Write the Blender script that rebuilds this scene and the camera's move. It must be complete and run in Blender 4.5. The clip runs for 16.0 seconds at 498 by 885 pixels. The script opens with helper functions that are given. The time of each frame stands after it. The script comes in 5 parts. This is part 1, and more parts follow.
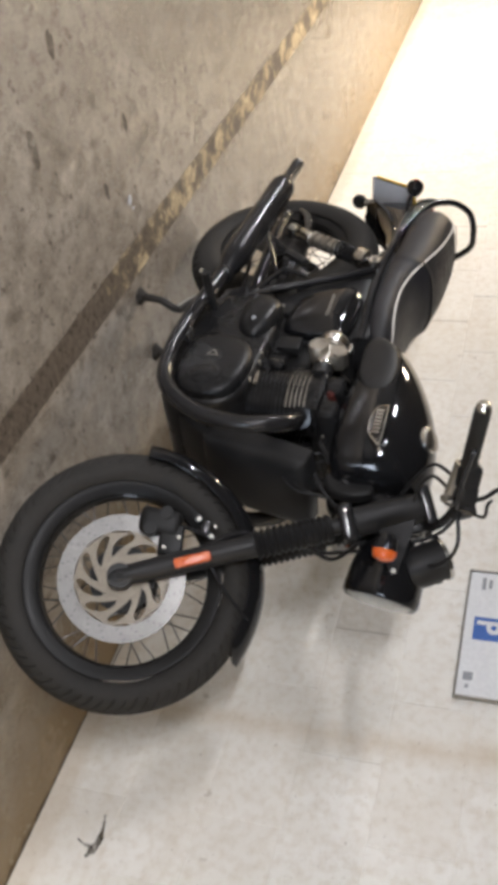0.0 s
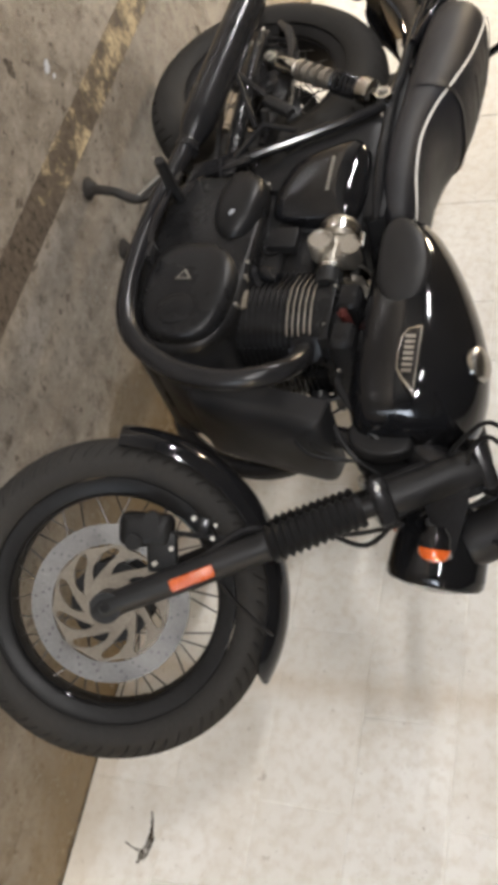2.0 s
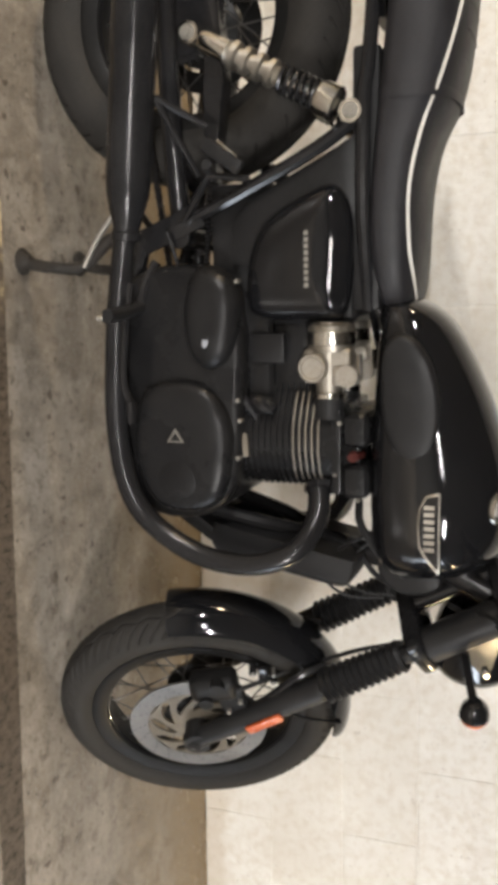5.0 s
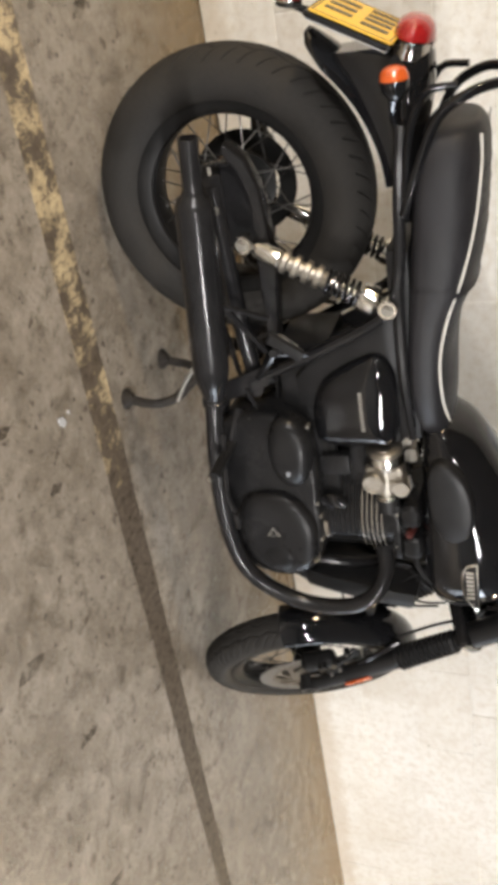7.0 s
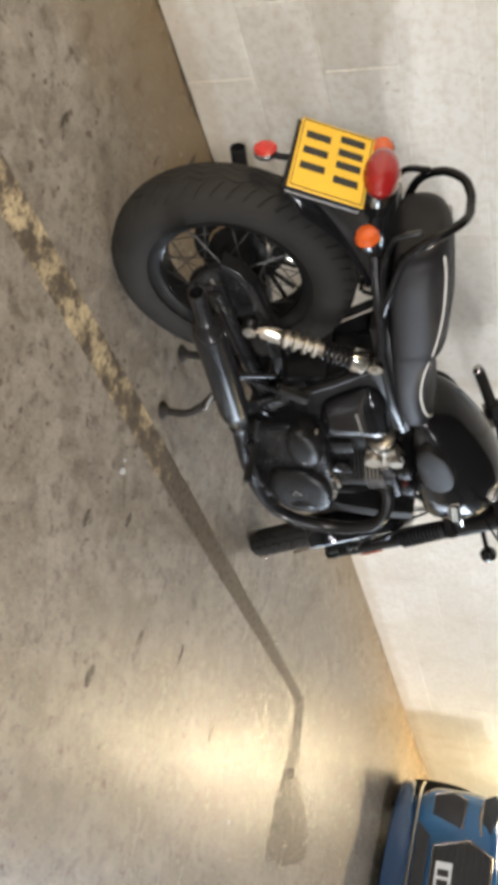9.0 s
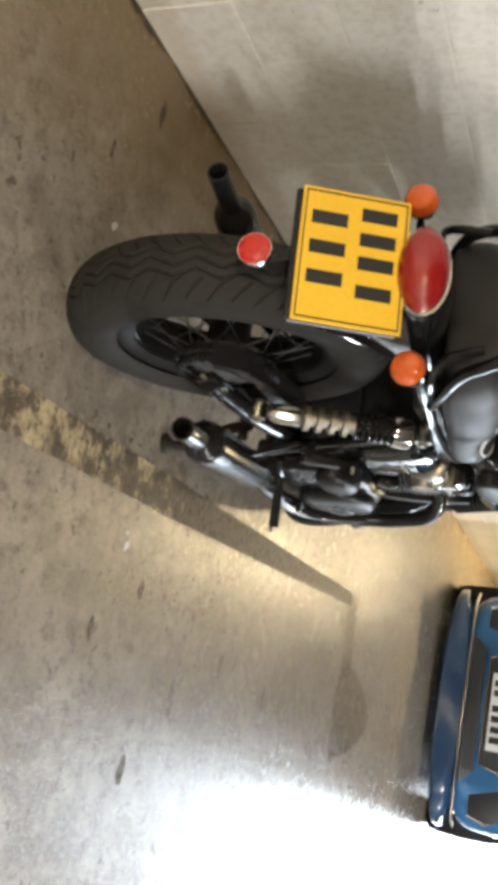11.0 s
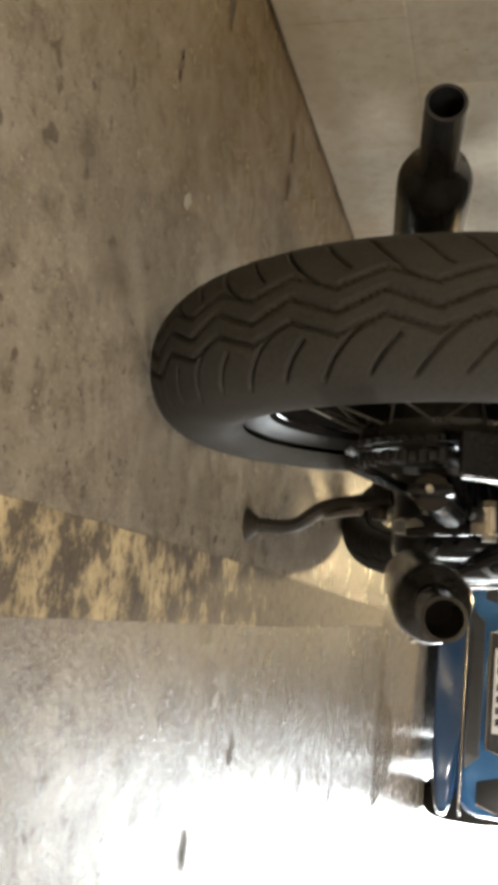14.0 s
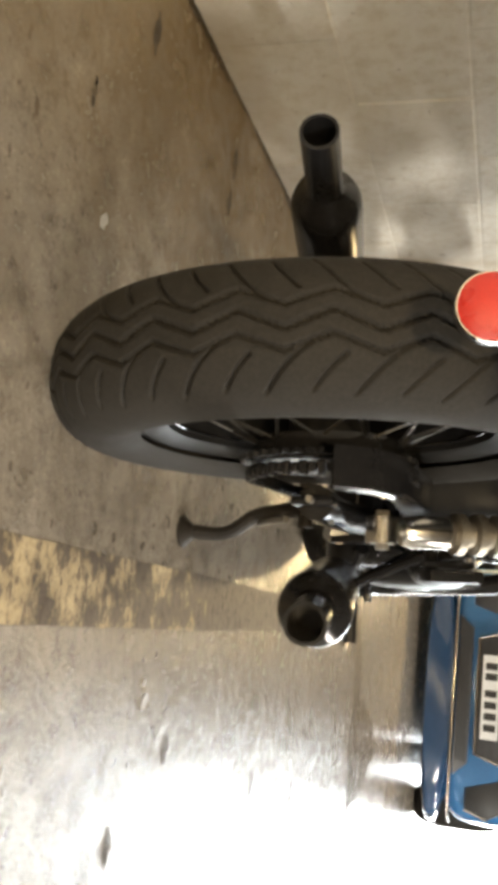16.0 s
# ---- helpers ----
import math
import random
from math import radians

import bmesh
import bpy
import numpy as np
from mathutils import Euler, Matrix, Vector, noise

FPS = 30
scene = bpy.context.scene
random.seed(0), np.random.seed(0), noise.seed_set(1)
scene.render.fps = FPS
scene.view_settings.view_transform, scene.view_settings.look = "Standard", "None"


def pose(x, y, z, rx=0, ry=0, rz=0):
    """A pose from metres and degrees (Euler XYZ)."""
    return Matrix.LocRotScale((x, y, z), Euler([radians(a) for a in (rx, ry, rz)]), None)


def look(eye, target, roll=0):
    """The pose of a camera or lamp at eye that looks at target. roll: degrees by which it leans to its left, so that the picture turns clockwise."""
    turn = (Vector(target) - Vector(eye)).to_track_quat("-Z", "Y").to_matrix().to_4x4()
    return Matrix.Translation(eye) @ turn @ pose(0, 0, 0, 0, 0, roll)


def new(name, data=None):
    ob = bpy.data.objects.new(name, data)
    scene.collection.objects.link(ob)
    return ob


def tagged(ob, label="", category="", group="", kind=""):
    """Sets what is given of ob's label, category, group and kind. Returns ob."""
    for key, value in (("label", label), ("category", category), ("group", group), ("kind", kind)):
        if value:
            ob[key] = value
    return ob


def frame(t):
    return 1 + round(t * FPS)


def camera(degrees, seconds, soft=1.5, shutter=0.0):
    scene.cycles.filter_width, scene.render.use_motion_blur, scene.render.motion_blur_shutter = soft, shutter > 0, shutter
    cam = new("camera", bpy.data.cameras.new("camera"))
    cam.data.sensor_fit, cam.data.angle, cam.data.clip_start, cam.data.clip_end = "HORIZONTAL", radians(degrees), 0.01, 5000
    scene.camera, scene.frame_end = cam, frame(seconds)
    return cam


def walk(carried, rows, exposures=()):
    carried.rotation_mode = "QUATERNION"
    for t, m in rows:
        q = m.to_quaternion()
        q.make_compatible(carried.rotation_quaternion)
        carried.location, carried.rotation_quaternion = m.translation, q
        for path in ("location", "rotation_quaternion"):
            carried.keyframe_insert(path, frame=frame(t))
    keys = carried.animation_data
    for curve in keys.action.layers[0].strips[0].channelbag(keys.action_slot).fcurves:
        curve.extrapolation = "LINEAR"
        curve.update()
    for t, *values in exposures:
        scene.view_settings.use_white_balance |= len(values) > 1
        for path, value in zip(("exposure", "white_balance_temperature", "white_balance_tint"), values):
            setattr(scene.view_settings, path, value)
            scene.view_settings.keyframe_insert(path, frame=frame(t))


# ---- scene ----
cam = camera(30.0, 16.0, soft=6.0)

PATH = [
    (0, (2.833, -1.574, 1.269), (1.406, -0.311, 0.662), 94.3),
    (0.5, (2.777, -1.55, 1.252), (1.35, -0.288, 0.642), 93.3),
    (1, (2.59, -1.454, 1.22), (1.206, -0.145, 0.61), 91.6),
    (1.5, (2.391, -1.394, 1.209), (1.07, -0.032, 0.58), 91.6),
    (2, (2.134, -1.473, 1.193), (1.117, 0.104, 0.5), 91.0),
    (2.5, (1.827, -1.474, 1.154), (1.01, 0.22, 0.473), 91.5),
    (3, (1.5, -1.499, 1.116), (0.985, 0.32, 0.464), 90.6),
    (3.5, (1.204, -1.611, 1.134), (0.974, 0.251, 0.439), 88.8),
    (3.7, (1.141, -1.667, 1.155), (0.986, 0.186, 0.419), 88.9),
    (5.8, (0.187, -1.808, 1.179), (0.743, -0.033, 0.443), 89.0),
    (6, (0.051, -1.823, 1.175), (0.694, -0.09, 0.412), 87.6),
    (6.5, (-0.198, -1.914, 1.182), (0.554, -0.225, 0.421), 88.7),
    (7, (-0.501, -1.974, 1.22), (0.449, -0.386, 0.462), 92.7),
    (7.5, (-0.845, -1.914, 1.208), (0.322, -0.482, 0.443), 90.8),
    (8, (-1.102, -1.939, 1.236), (0.18, -0.592, 0.5), 91.3),
    (8.5, (-1.373, -1.872, 1.279), (0.011, -0.606, 0.584), 92.8),
    (9, (-1.628, -1.642, 1.277), (-0.075, -0.593, 0.578), 93.7),
    (9.5, (-1.699, -1.407, 1.274), (-0.089, -0.441, 0.582), 94.7),
    (10, (-1.752, -1.055, 1.198), (-0.058, -0.303, 0.447), 94.4),
    (10.2, (-1.756, -0.955, 1.17), (-0.036, -0.265, 0.419), 94.8),
    (12.3, (-1.163, -0.253, 0.789), (0.706, -0.002, 0.122), 93.7),
    (12.5, (-1.126, -0.226, 0.699), (0.766, 0.047, 0.112), 93.1),
    (13, (-1.068, -0.227, 0.547), (0.84, 0.112, 0.054), 93.4),
    (13.5, (-1.054, -0.239, 0.45), (0.851, 0.098, -0.058), 93.2),
    (14, (-1.04, -0.248, 0.419), (0.856, 0.107, -0.109), 92.9),
    (14.5, (-1.049, -0.25, 0.43), (0.846, 0.115, -0.095), 91.9),
    (15, (-1.036, -0.239, 0.473), (0.875, 0.124, 0.011), 91.8),
    (15.5, (-1.046, -0.238, 0.548), (0.853, 0.122, 0.035), 93.2),
    (16, (-1.051, -0.235, 0.559), (0.837, 0.128, 0.009), 92.9),
]
EXPOSURES = [(0.0, 0.7, 5700, 12), (1.0, 0.62, 5650, 12), (1.5, 0.58, 5700, 12), (2.0, 0.86, 5900, 11), (3.5, 1.02, 5950, 11), (6.0, 0.98, 6050, 10), (7.5, 0.98, 5900, 11), (8.5, 0.96, 5800, 9), (9.1, 0.76, 5700, 9),
             (10.0, 0.76, 5650, 8), (12.5, 0.34, 6500, 7), (13.0, 0.92, 6500, 7), (14.0, 0.68, 6500, 7), (15.0, 0.82, 6500, 7), (16.0, 1.04, 6550, 7)]
walk(cam, [(t, look(eye, target, roll)) for t, eye, target, roll in PATH], EXPOSURES)

# ---------------------------------------------------------------- light
world = bpy.data.worlds.new("world")
scene.world = world
world.use_nodes = True
world.node_tree.nodes["Background"].inputs[0].default_value = (0.9, 0.85, 0.75, 1)
world.node_tree.nodes["Background"].inputs[1].default_value = 0.02


def area_lamp(name, place, target, sx, sy, watts, colour):
    data = bpy.data.lights.new(name, "AREA")
    data.shape, data.size, data.size_y, data.energy, data.color = "RECTANGLE", sx, sy, watts, colour
    ob = new(name, data)
    ob.matrix_world = look(place, target)
    return ob


CEIL = 2.45
WARM, AMBER = (1.0, 0.925, 0.83), (1.0, 0.75, 0.44)
LAMPS = [(-3.6, -4.2, 340), (3.7, -4.5, 310), (0.9, -4.6, 120), (-4.2, -0.9, 160)]
for lx, ly, watts in LAMPS:
    area_lamp("tube_light", (lx, ly, CEIL - 0.13), (lx, ly, 0), 1.2, 0.12, watts, AMBER if ly > -2 else WARM)
BULKHEAD = (6.7, 0.40)
area_lamp("bulkhead_light", (*BULKHEAD, CEIL - 0.14), (*BULKHEAD, 0), 0.26, 0.26, 135, (1.0, 0.73, 0.38))
# daylight through the vehicle entrance
area_lamp("entrance_daylight", (9.4, -2.4, 1.0), (0.0, -1.0, 0.6), 2.0, 1.6, 46, (0.92, 0.97, 1.0))


# ---------------------------------------------------------------- materials
def node_material(name):
    m = bpy.data.materials.new(name)
    m.use_nodes = True
    nt = m.node_tree
    return m, nt, nt.nodes["Principled BSDF"]


def noise_tex(nt, scale, detail=6.0, rough=0.6, coord="Object", stretch=(1, 1, 1)):
    tc = nt.nodes.new("ShaderNodeTexCoord")
    mp = nt.nodes.new("ShaderNodeMapping")
    mp.inputs["Scale"].default_value = stretch
    n = nt.nodes.new("ShaderNodeTexNoise")
    n.inputs["Scale"].default_value, n.inputs["Detail"].default_value, n.inputs["Roughness"].default_value = scale, detail, rough
    nt.links.new(tc.outputs[coord], mp.inputs[0])
    nt.links.new(mp.outputs[0], n.inputs["Vector"])
    return n


def ramp(nt, src, stops):
    r = nt.nodes.new("ShaderNodeValToRGB")
    e = r.color_ramp.elements
    while len(e) < len(stops):
        e.new(0.5)
    for el, (p, c) in zip(e, stops):
        el.position = p
        el.color = (c, c, c, 1) if isinstance(c, (int, float)) else (*c, 1)
    nt.links.new(src, r.inputs[0])
    return r


def mix(nt, fac, a, b, mode="MIX"):
    m = nt.nodes.new("ShaderNodeMix")
    m.data_type, m.blend_type = "RGBA", mode
    for sock, v in ((0, fac), (6, a), (7, b)):
        if hasattr(v, "links"):
            nt.links.new(v, m.inputs[sock])
        elif sock == 0:
            m.inputs[0].default_value = v
        else:
            m.inputs[sock].default_value = (*v, 1)
    return m.outputs[2]


def bump(nt, bsdf, src, strength, distance):
    b = nt.nodes.new("ShaderNodeBump")
    b.inputs["Strength"].default_value, b.inputs["Distance"].default_value = strength, distance
    nt.links.new(src, b.inputs["Height"])
    nt.links.new(b.outputs[0], bsdf.inputs["Normal"])


def worn(name, a, b, rough=(0.3, 0.5), metal=0.0, scale=30.0, bump_s=0.15, bump_d=0.001, coat=0.0, spec=0.5):
    """A surface of two near colours mottled at two scales, with uneven gloss and fine relief."""
    m, nt, p = node_material(name)
    big, fine = noise_tex(nt, scale * 0.2, 4), noise_tex(nt, scale * 6, 5)
    both = mix(nt, 0.5, big.outputs["Fac"], fine.outputs["Fac"])
    nt.links.new(mix(nt, ramp(nt, both, [(0.35, 0.0), (0.65, 1.0)]).outputs[0], a, b), p.inputs["Base Color"])
    nt.links.new(ramp(nt, big.outputs["Fac"], [(0.3, rough[0]), (0.7, rough[1])]).outputs[0], p.inputs["Roughness"])
    p.inputs["Metallic"].default_value = metal
    p.inputs["Coat Weight"].default_value = coat
    p.inputs["Coat Roughness"].default_value = 0.06
    p.inputs["Specular IOR Level"].default_value = spec
    bump(nt, p, fine.outputs["Fac"], bump_s, bump_d)
    return m


RUBBER = worn("tyre_rubber", (0.014, 0.0132, 0.012), (0.028, 0.026, 0.0235), (0.6, 0.85), 0, 40, 0.3, 0.0008, spec=0.16)
GLOSS = worn("black_gloss_paint", (0.005, 0.005, 0.0058), (0.009, 0.009, 0.0095), (0.03, 0.08), 0, 20, 0.006, 0.0002, coat=0.35, spec=0.18)
SATIN = worn("black_satin_enamel", (0.008, 0.008, 0.0088), (0.017, 0.0163, 0.0165), (0.1, 0.26), 0, 30, 0.14, 0.0005, spec=0.3)
ENGINE = worn("engine_black_crackle", (0.0065, 0.0065, 0.007), (0.015, 0.0145, 0.0143), (0.18, 0.42), 0.0, 40, 0.35, 0.001, spec=0.16)
EXHAUST = worn("exhaust_black_ceramic", (0.008, 0.008, 0.0086), (0.017, 0.0164, 0.0168), (0.13, 0.28), 0.0, 30, 0.1, 0.0005, spec=0.24)
PLASTIC = worn("black_plastic", (0.009, 0.009, 0.0094), (0.018, 0.0175, 0.0175), (0.32, 0.5), 0, 50, 0.15, 0.0005, spec=0.18)
VINYL = worn("seat_black_vinyl", (0.0115, 0.0112, 0.0125), (0.022, 0.0212, 0.0235), (0.4, 0.56), 0, 60, 0.5, 0.0014, spec=0.3)
CHROME = worn("chrome", (0.5, 0.485, 0.45), (0.64, 0.62, 0.58), (0.07, 0.24), 1.0, 30, 0.05, 0.0004)
ALLOY = worn("cast_alloy", (0.2, 0.18, 0.15), (0.39, 0.362, 0.315), (0.28, 0.5), 0.85, 55, 0.24, 0.0008)
DULL = worn("dull_steel", (0.2, 0.19, 0.17), (0.34, 0.32, 0.28), (0.35, 0.6), 0.8, 40, 0.2, 0.0006)
DISC = worn("brake_disc_steel", (0.088, 0.085, 0.081), (0.185, 0.179, 0.172), (0.28, 0.5), 0.65, 55, 0.2, 0.0005)
BRONZE = worn("disc_carrier_bronze", (0.075, 0.063, 0.047), (0.18, 0.156, 0.122), (0.36, 0.55), 0.5, 60, 0.2, 0.0006)
SPOKE = worn("dark_spoke_steel", (0.05, 0.048, 0.045), (0.11, 0.106, 0.1), (0.25, 0.42), 0.8, 60, 0.05, 0.0002)
RIM = worn("black_rim_enamel", (0.006, 0.006, 0.006), (0.014, 0.0134, 0.013), (0.3, 0.5), 0, 30, 0.1, 0.0004, spec=0.1)
PLUG = worn("dull_red_rubber", (0.045, 0.011, 0.009), (0.075, 0.018, 0.014), (0.5, 0.7), 0, 60, 0.1, 0.0004, spec=0.2)
STAND = worn("dirty_black_paint", (0.012, 0.011, 0.0098), (0.034, 0.029, 0.024), (0.45, 0.7), 0, 50, 0.3, 0.0008, spec=0.15)
PIPING = worn("white_piping", (0.55, 0.53, 0.48), (0.72, 0.7, 0.65), (0.45, 0.6), 0, 60, 0.1, 0.0004)
ORANGE = worn("orange_reflector", (0.34, 0.062, 0.012), (0.52, 0.115, 0.026), (0.22, 0.36), 0, 90, 0.4, 0.0008)
RED = worn("red_reflector", (0.3, 0.012, 0.01), (0.52, 0.03, 0.02), (0.2, 0.35), 0, 120, 0.5, 0.001)
YELLOW = worn("yellow_plate", (0.72, 0.44, 0.015), (0.82, 0.52, 0.03), (0.3, 0.4), 0, 25, 0.05, 0.0002)
INK = worn("black_ink", (0.012, 0.012, 0.012), (0.02, 0.02, 0.02), (0.35, 0.5), 0, 40, 0.02, 0.0002)
WHITE = worn("white_enamel", (0.62, 0.63, 0.64), (0.76, 0.77, 0.78), (0.25, 0.4), 0, 12, 0.05, 0.0004)
BLUE_SIGN = worn("blue_sign_film", (0.02, 0.09, 0.36), (0.03, 0.12, 0.44), (0.3, 0.45), 0, 30, 0.03, 0.0002)
PALE = worn("pale_grey_plastic", (0.34, 0.35, 0.37), (0.46, 0.47, 0.49), (0.4, 0.55), 0, 20, 0.05, 0.0004)
GREY_MARK = worn("grey_print", (0.2, 0.21, 0.23), (0.3, 0.31, 0.33), (0.4, 0.5), 0, 30, 0.02, 0.0002)
CAR_BLUE = worn("blue_car_paint", (0.02, 0.105, 0.27), (0.028, 0.14, 0.33), (0.12, 0.22), 0.25, 12, 0.01, 0.0002, coat=0.7)
CAR_LIP = worn("car_lower_bumper_paint", (0.013, 0.04, 0.095), (0.02, 0.055, 0.125), (0.06, 0.14), 0.1, 12, 0.01, 0.0002, coat=0.8)
CAR_DARK = worn("car_black_plastic", (0.012, 0.013, 0.016), (0.028, 0.03, 0.034), (0.35, 0.55), 0, 30, 0.1, 0.0005)


def lens_material(name, colour, rough=0.12):
    m, nt, p = node_material(name)
    n = noise_tex(nt, 160, 2)
    nt.links.new(mix(nt, n.outputs["Fac"], colour, tuple(min(1, c * 1.5 + 0.01) for c in colour)), p.inputs["Base Color"])
    p.inputs["Roughness"].default_value = rough
    p.inputs["Transmission Weight"].default_value = 0.35
    p.inputs["Coat Weight"].default_value = 0.5
    bump(nt, p, n.outputs["Fac"], 0.55, 0.0014)
    return m


LENS_RED = lens_material("red_lamp_lens", (0.3, 0.008, 0.008))
LENS_ORANGE = lens_material("orange_lamp_lens", (0.62, 0.11, 0.01))
GLASS, _nt, _p = node_material("clear_lamp_glass")
_p.inputs["Base Color"].default_value = (0.9, 0.92, 0.93, 1)
_p.inputs["Roughness"].default_value = 0.04
_p.inputs["Transmission Weight"].default_value = 0.85
CAR_GLASS, _nt, _p = node_material("car_window_glass")
_p.inputs["Base Color"].default_value = (0.03, 0.035, 0.04, 1)
_p.inputs["Roughness"].default_value = 0.05
TUBE, _nt, _p = node_material("lamp_diffuser")
_p.inputs["Emission Color"].default_value = (1, 0.93, 0.8, 1)
_p.inputs["Emission Strength"].default_value = 9.0
SKY, _nt, _p = node_material("bright_daylight")
_p.inputs["Base Color"].default_value = (0, 0, 0, 1)
_p.inputs["Emission Color"].default_value = (0.93, 0.97, 1.0, 1)
_p.inputs["Emission Strength"].default_value = 8.0


def floor_material():
    m, nt, p = node_material("stained_concrete")
    big, mid, blot = noise_tex(nt, 0.9, 5), noise_tex(nt, 5, 8, 0.7), noise_tex(nt, 17, 8, 0.72)
    fine, grit, pits = noise_tex(nt, 60, 7, 0.75), noise_tex(nt, 170, 4), noise_tex(nt, 38, 5, 0.6)
    col = mix(nt, ramp(nt, big.outputs["Fac"], [(0.35, 0.0), (0.68, 1.0)]).outputs[0], (0.205, 0.18, 0.147), (0.285, 0.253, 0.212))
    col = mix(nt, ramp(nt, mid.outputs["Fac"], [(0.40, 0.0), (0.66, 0.8)]).outputs[0], col, (0.148, 0.124, 0.095))
    col = mix(nt, ramp(nt, blot.outputs["Fac"], [(0.495, 0.0), (0.64, 0.82)]).outputs[0], col, (0.095, 0.078, 0.058))
    col = mix(nt, ramp(nt, blot.outputs["Fac"], [(0.30, 0.6), (0.44, 0.0)]).outputs[0], col, (0.37, 0.325, 0.265))
    col = mix(nt, ramp(nt, fine.outputs["Fac"], [(0.565, 0.0), (0.66, 0.8)]).outputs[0], col, (0.055, 0.045, 0.034))
    col = mix(nt, ramp(nt, grit.outputs["Fac"], [(0.30, 0.6), (0.40, 0.0)]).outputs[0], col, (0.42, 0.385, 0.32))
    pock = noise_tex(nt, 26, 2, 0.5)
    col = mix(nt, ramp(nt, pock.outputs["Fac"], [(0.655, 0.0), (0.70, 0.7)]).outputs[0], col, (0.06, 0.048, 0.035))
    # rusty damp stain that runs along the foot of the wall
    tc = nt.nodes.new("ShaderNodeTexCoord")
    sep = nt.nodes.new("ShaderNodeSeparateXYZ")
    nt.links.new(tc.outputs["Object"], sep.inputs[0])
    wob = nt.nodes.new("ShaderNodeMath")
    wob.operation = "MULTIPLY_ADD"
    nt.links.new(mid.outputs["Fac"], wob.inputs[0])
    wob.inputs[1].default_value = 0.5
    nt.links.new(sep.outputs["Y"], wob.inputs[2])
    damp = ramp(nt, wob.outputs[0], [(0.46, 0.0), (0.92, 0.85)])
    col = mix(nt, damp.outputs[0], col, (0.205, 0.15, 0.079))
    sum_ = nt.nodes.new("ShaderNodeMath")
    sum_.operation = "MULTIPLY_ADD"
    nt.links.new(blot.outputs["Fac"], sum_.inputs[0])
    sum_.inputs[1].default_value = 0.9
    nt.links.new(sep.outputs["Y"], sum_.inputs[2])
    col = mix(nt, ramp(nt, sum_.outputs[0], [(1.08, 0.0), (1.22, 0.75)]).outputs[0], col, (0.06, 0.043, 0.024))
    nt.links.new(col, p.inputs["Base Color"])
    p.inputs["Specular IOR Level"].default_value = 0.22
    rough = mix(nt, 0.5, ramp(nt, mid.outputs["Fac"], [(0.35, 0.14), (0.65, 0.32)]).outputs[0], ramp(nt, blot.outputs["Fac"], [(0.38, 0.14), (0.60, 0.32)]).outputs[0])
    nt.links.new(rough, p.inputs["Roughness"])
    h = mix(nt, 0.6, pits.outputs["Fac"], fine.outputs["Fac"])
    bump(nt, p, h, 0.56, 0.006)
    # trowelled unevenness under the fine grain
    flake = noise_tex(nt, 34, 6, 0.7, stretch=(1, 0.75, 1))
    coarse = nt.nodes.new("ShaderNodeBump")
    coarse.inputs["Strength"].default_value, coarse.inputs["Distance"].default_value = 0.3, 0.006
    nt.links.new(flake.outputs["Fac"], coarse.inputs["Height"])
    nt.links.new(coarse.outputs[0], p.inputs["Normal"].links[0].from_node.inputs["Normal"])
    # a thin sealed film that survives in flakes
    nt.links.new(ramp(nt, blot.outputs["Fac"], [(0.40, 0.32), (0.54, 0.02)]).outputs[0], p.inputs["Coat Weight"])
    p.inputs["Coat Roughness"].default_value = 0.1
    nt.links.new(coarse.outputs[0], p.inputs["Coat Normal"])
    return m


def line_material():
    m, nt, p = node_material("worn_yellow_line")
    patch, chip, fine = noise_tex(nt, 7.5, 4), noise_tex(nt, 55, 8, 0.78, stretch=(1, 0.6, 1)), noise_tex(nt, 120, 4)
    tc = nt.nodes.new("ShaderNodeTexCoord")
    sep = nt.nodes.new("ShaderNodeSeparateXYZ")
    nt.links.new(tc.outputs["Object"], sep.inputs[0])
    along = nt.nodes.new("ShaderNodeMapRange")
    along.inputs["From Min"].default_value, along.inputs["From Max"].default_value = 0.55, 1.3
    along.inputs["To Min"].default_value, along.inputs["To Max"].default_value = 0.0, 0.35
    nt.links.new(sep.outputs["X"], along.inputs[0])
    s = nt.nodes.new("ShaderNodeMath")
    s.operation = "ADD"
    nt.links.new(mix(nt, 0.5, patch.outputs["Fac"], chip.outputs["Fac"]), s.inputs[0])
    nt.links.new(along.outputs[0], s.inputs[1])
    worn_off = ramp(nt, s.outputs[0], [(0.43, 0.0), (0.515, 1.0)])
    paint = mix(nt, fine.outputs["Fac"], (0.40, 0.305, 0.16), (0.56, 0.465, 0.30))
    dirt = mix(nt, ramp(nt, chip.outputs["Fac"], [(0.38, 0.0), (0.62, 1.0)]).outputs[0], (0.032, 0.024, 0.017), (0.112, 0.087, 0.063))
    nt.links.new(mix(nt, worn_off.outputs[0], paint, dirt), p.inputs["Base Color"])
    nt.links.new(ramp(nt, chip.outputs["Fac"], [(0.34, 0.55), (0.46, 1.0)]).outputs[0], p.inputs["Alpha"])
    p.inputs["Roughness"].default_value = 0.62
    bump(nt, p, chip.outputs["Fac"], 0.25, 0.0015)
    return m


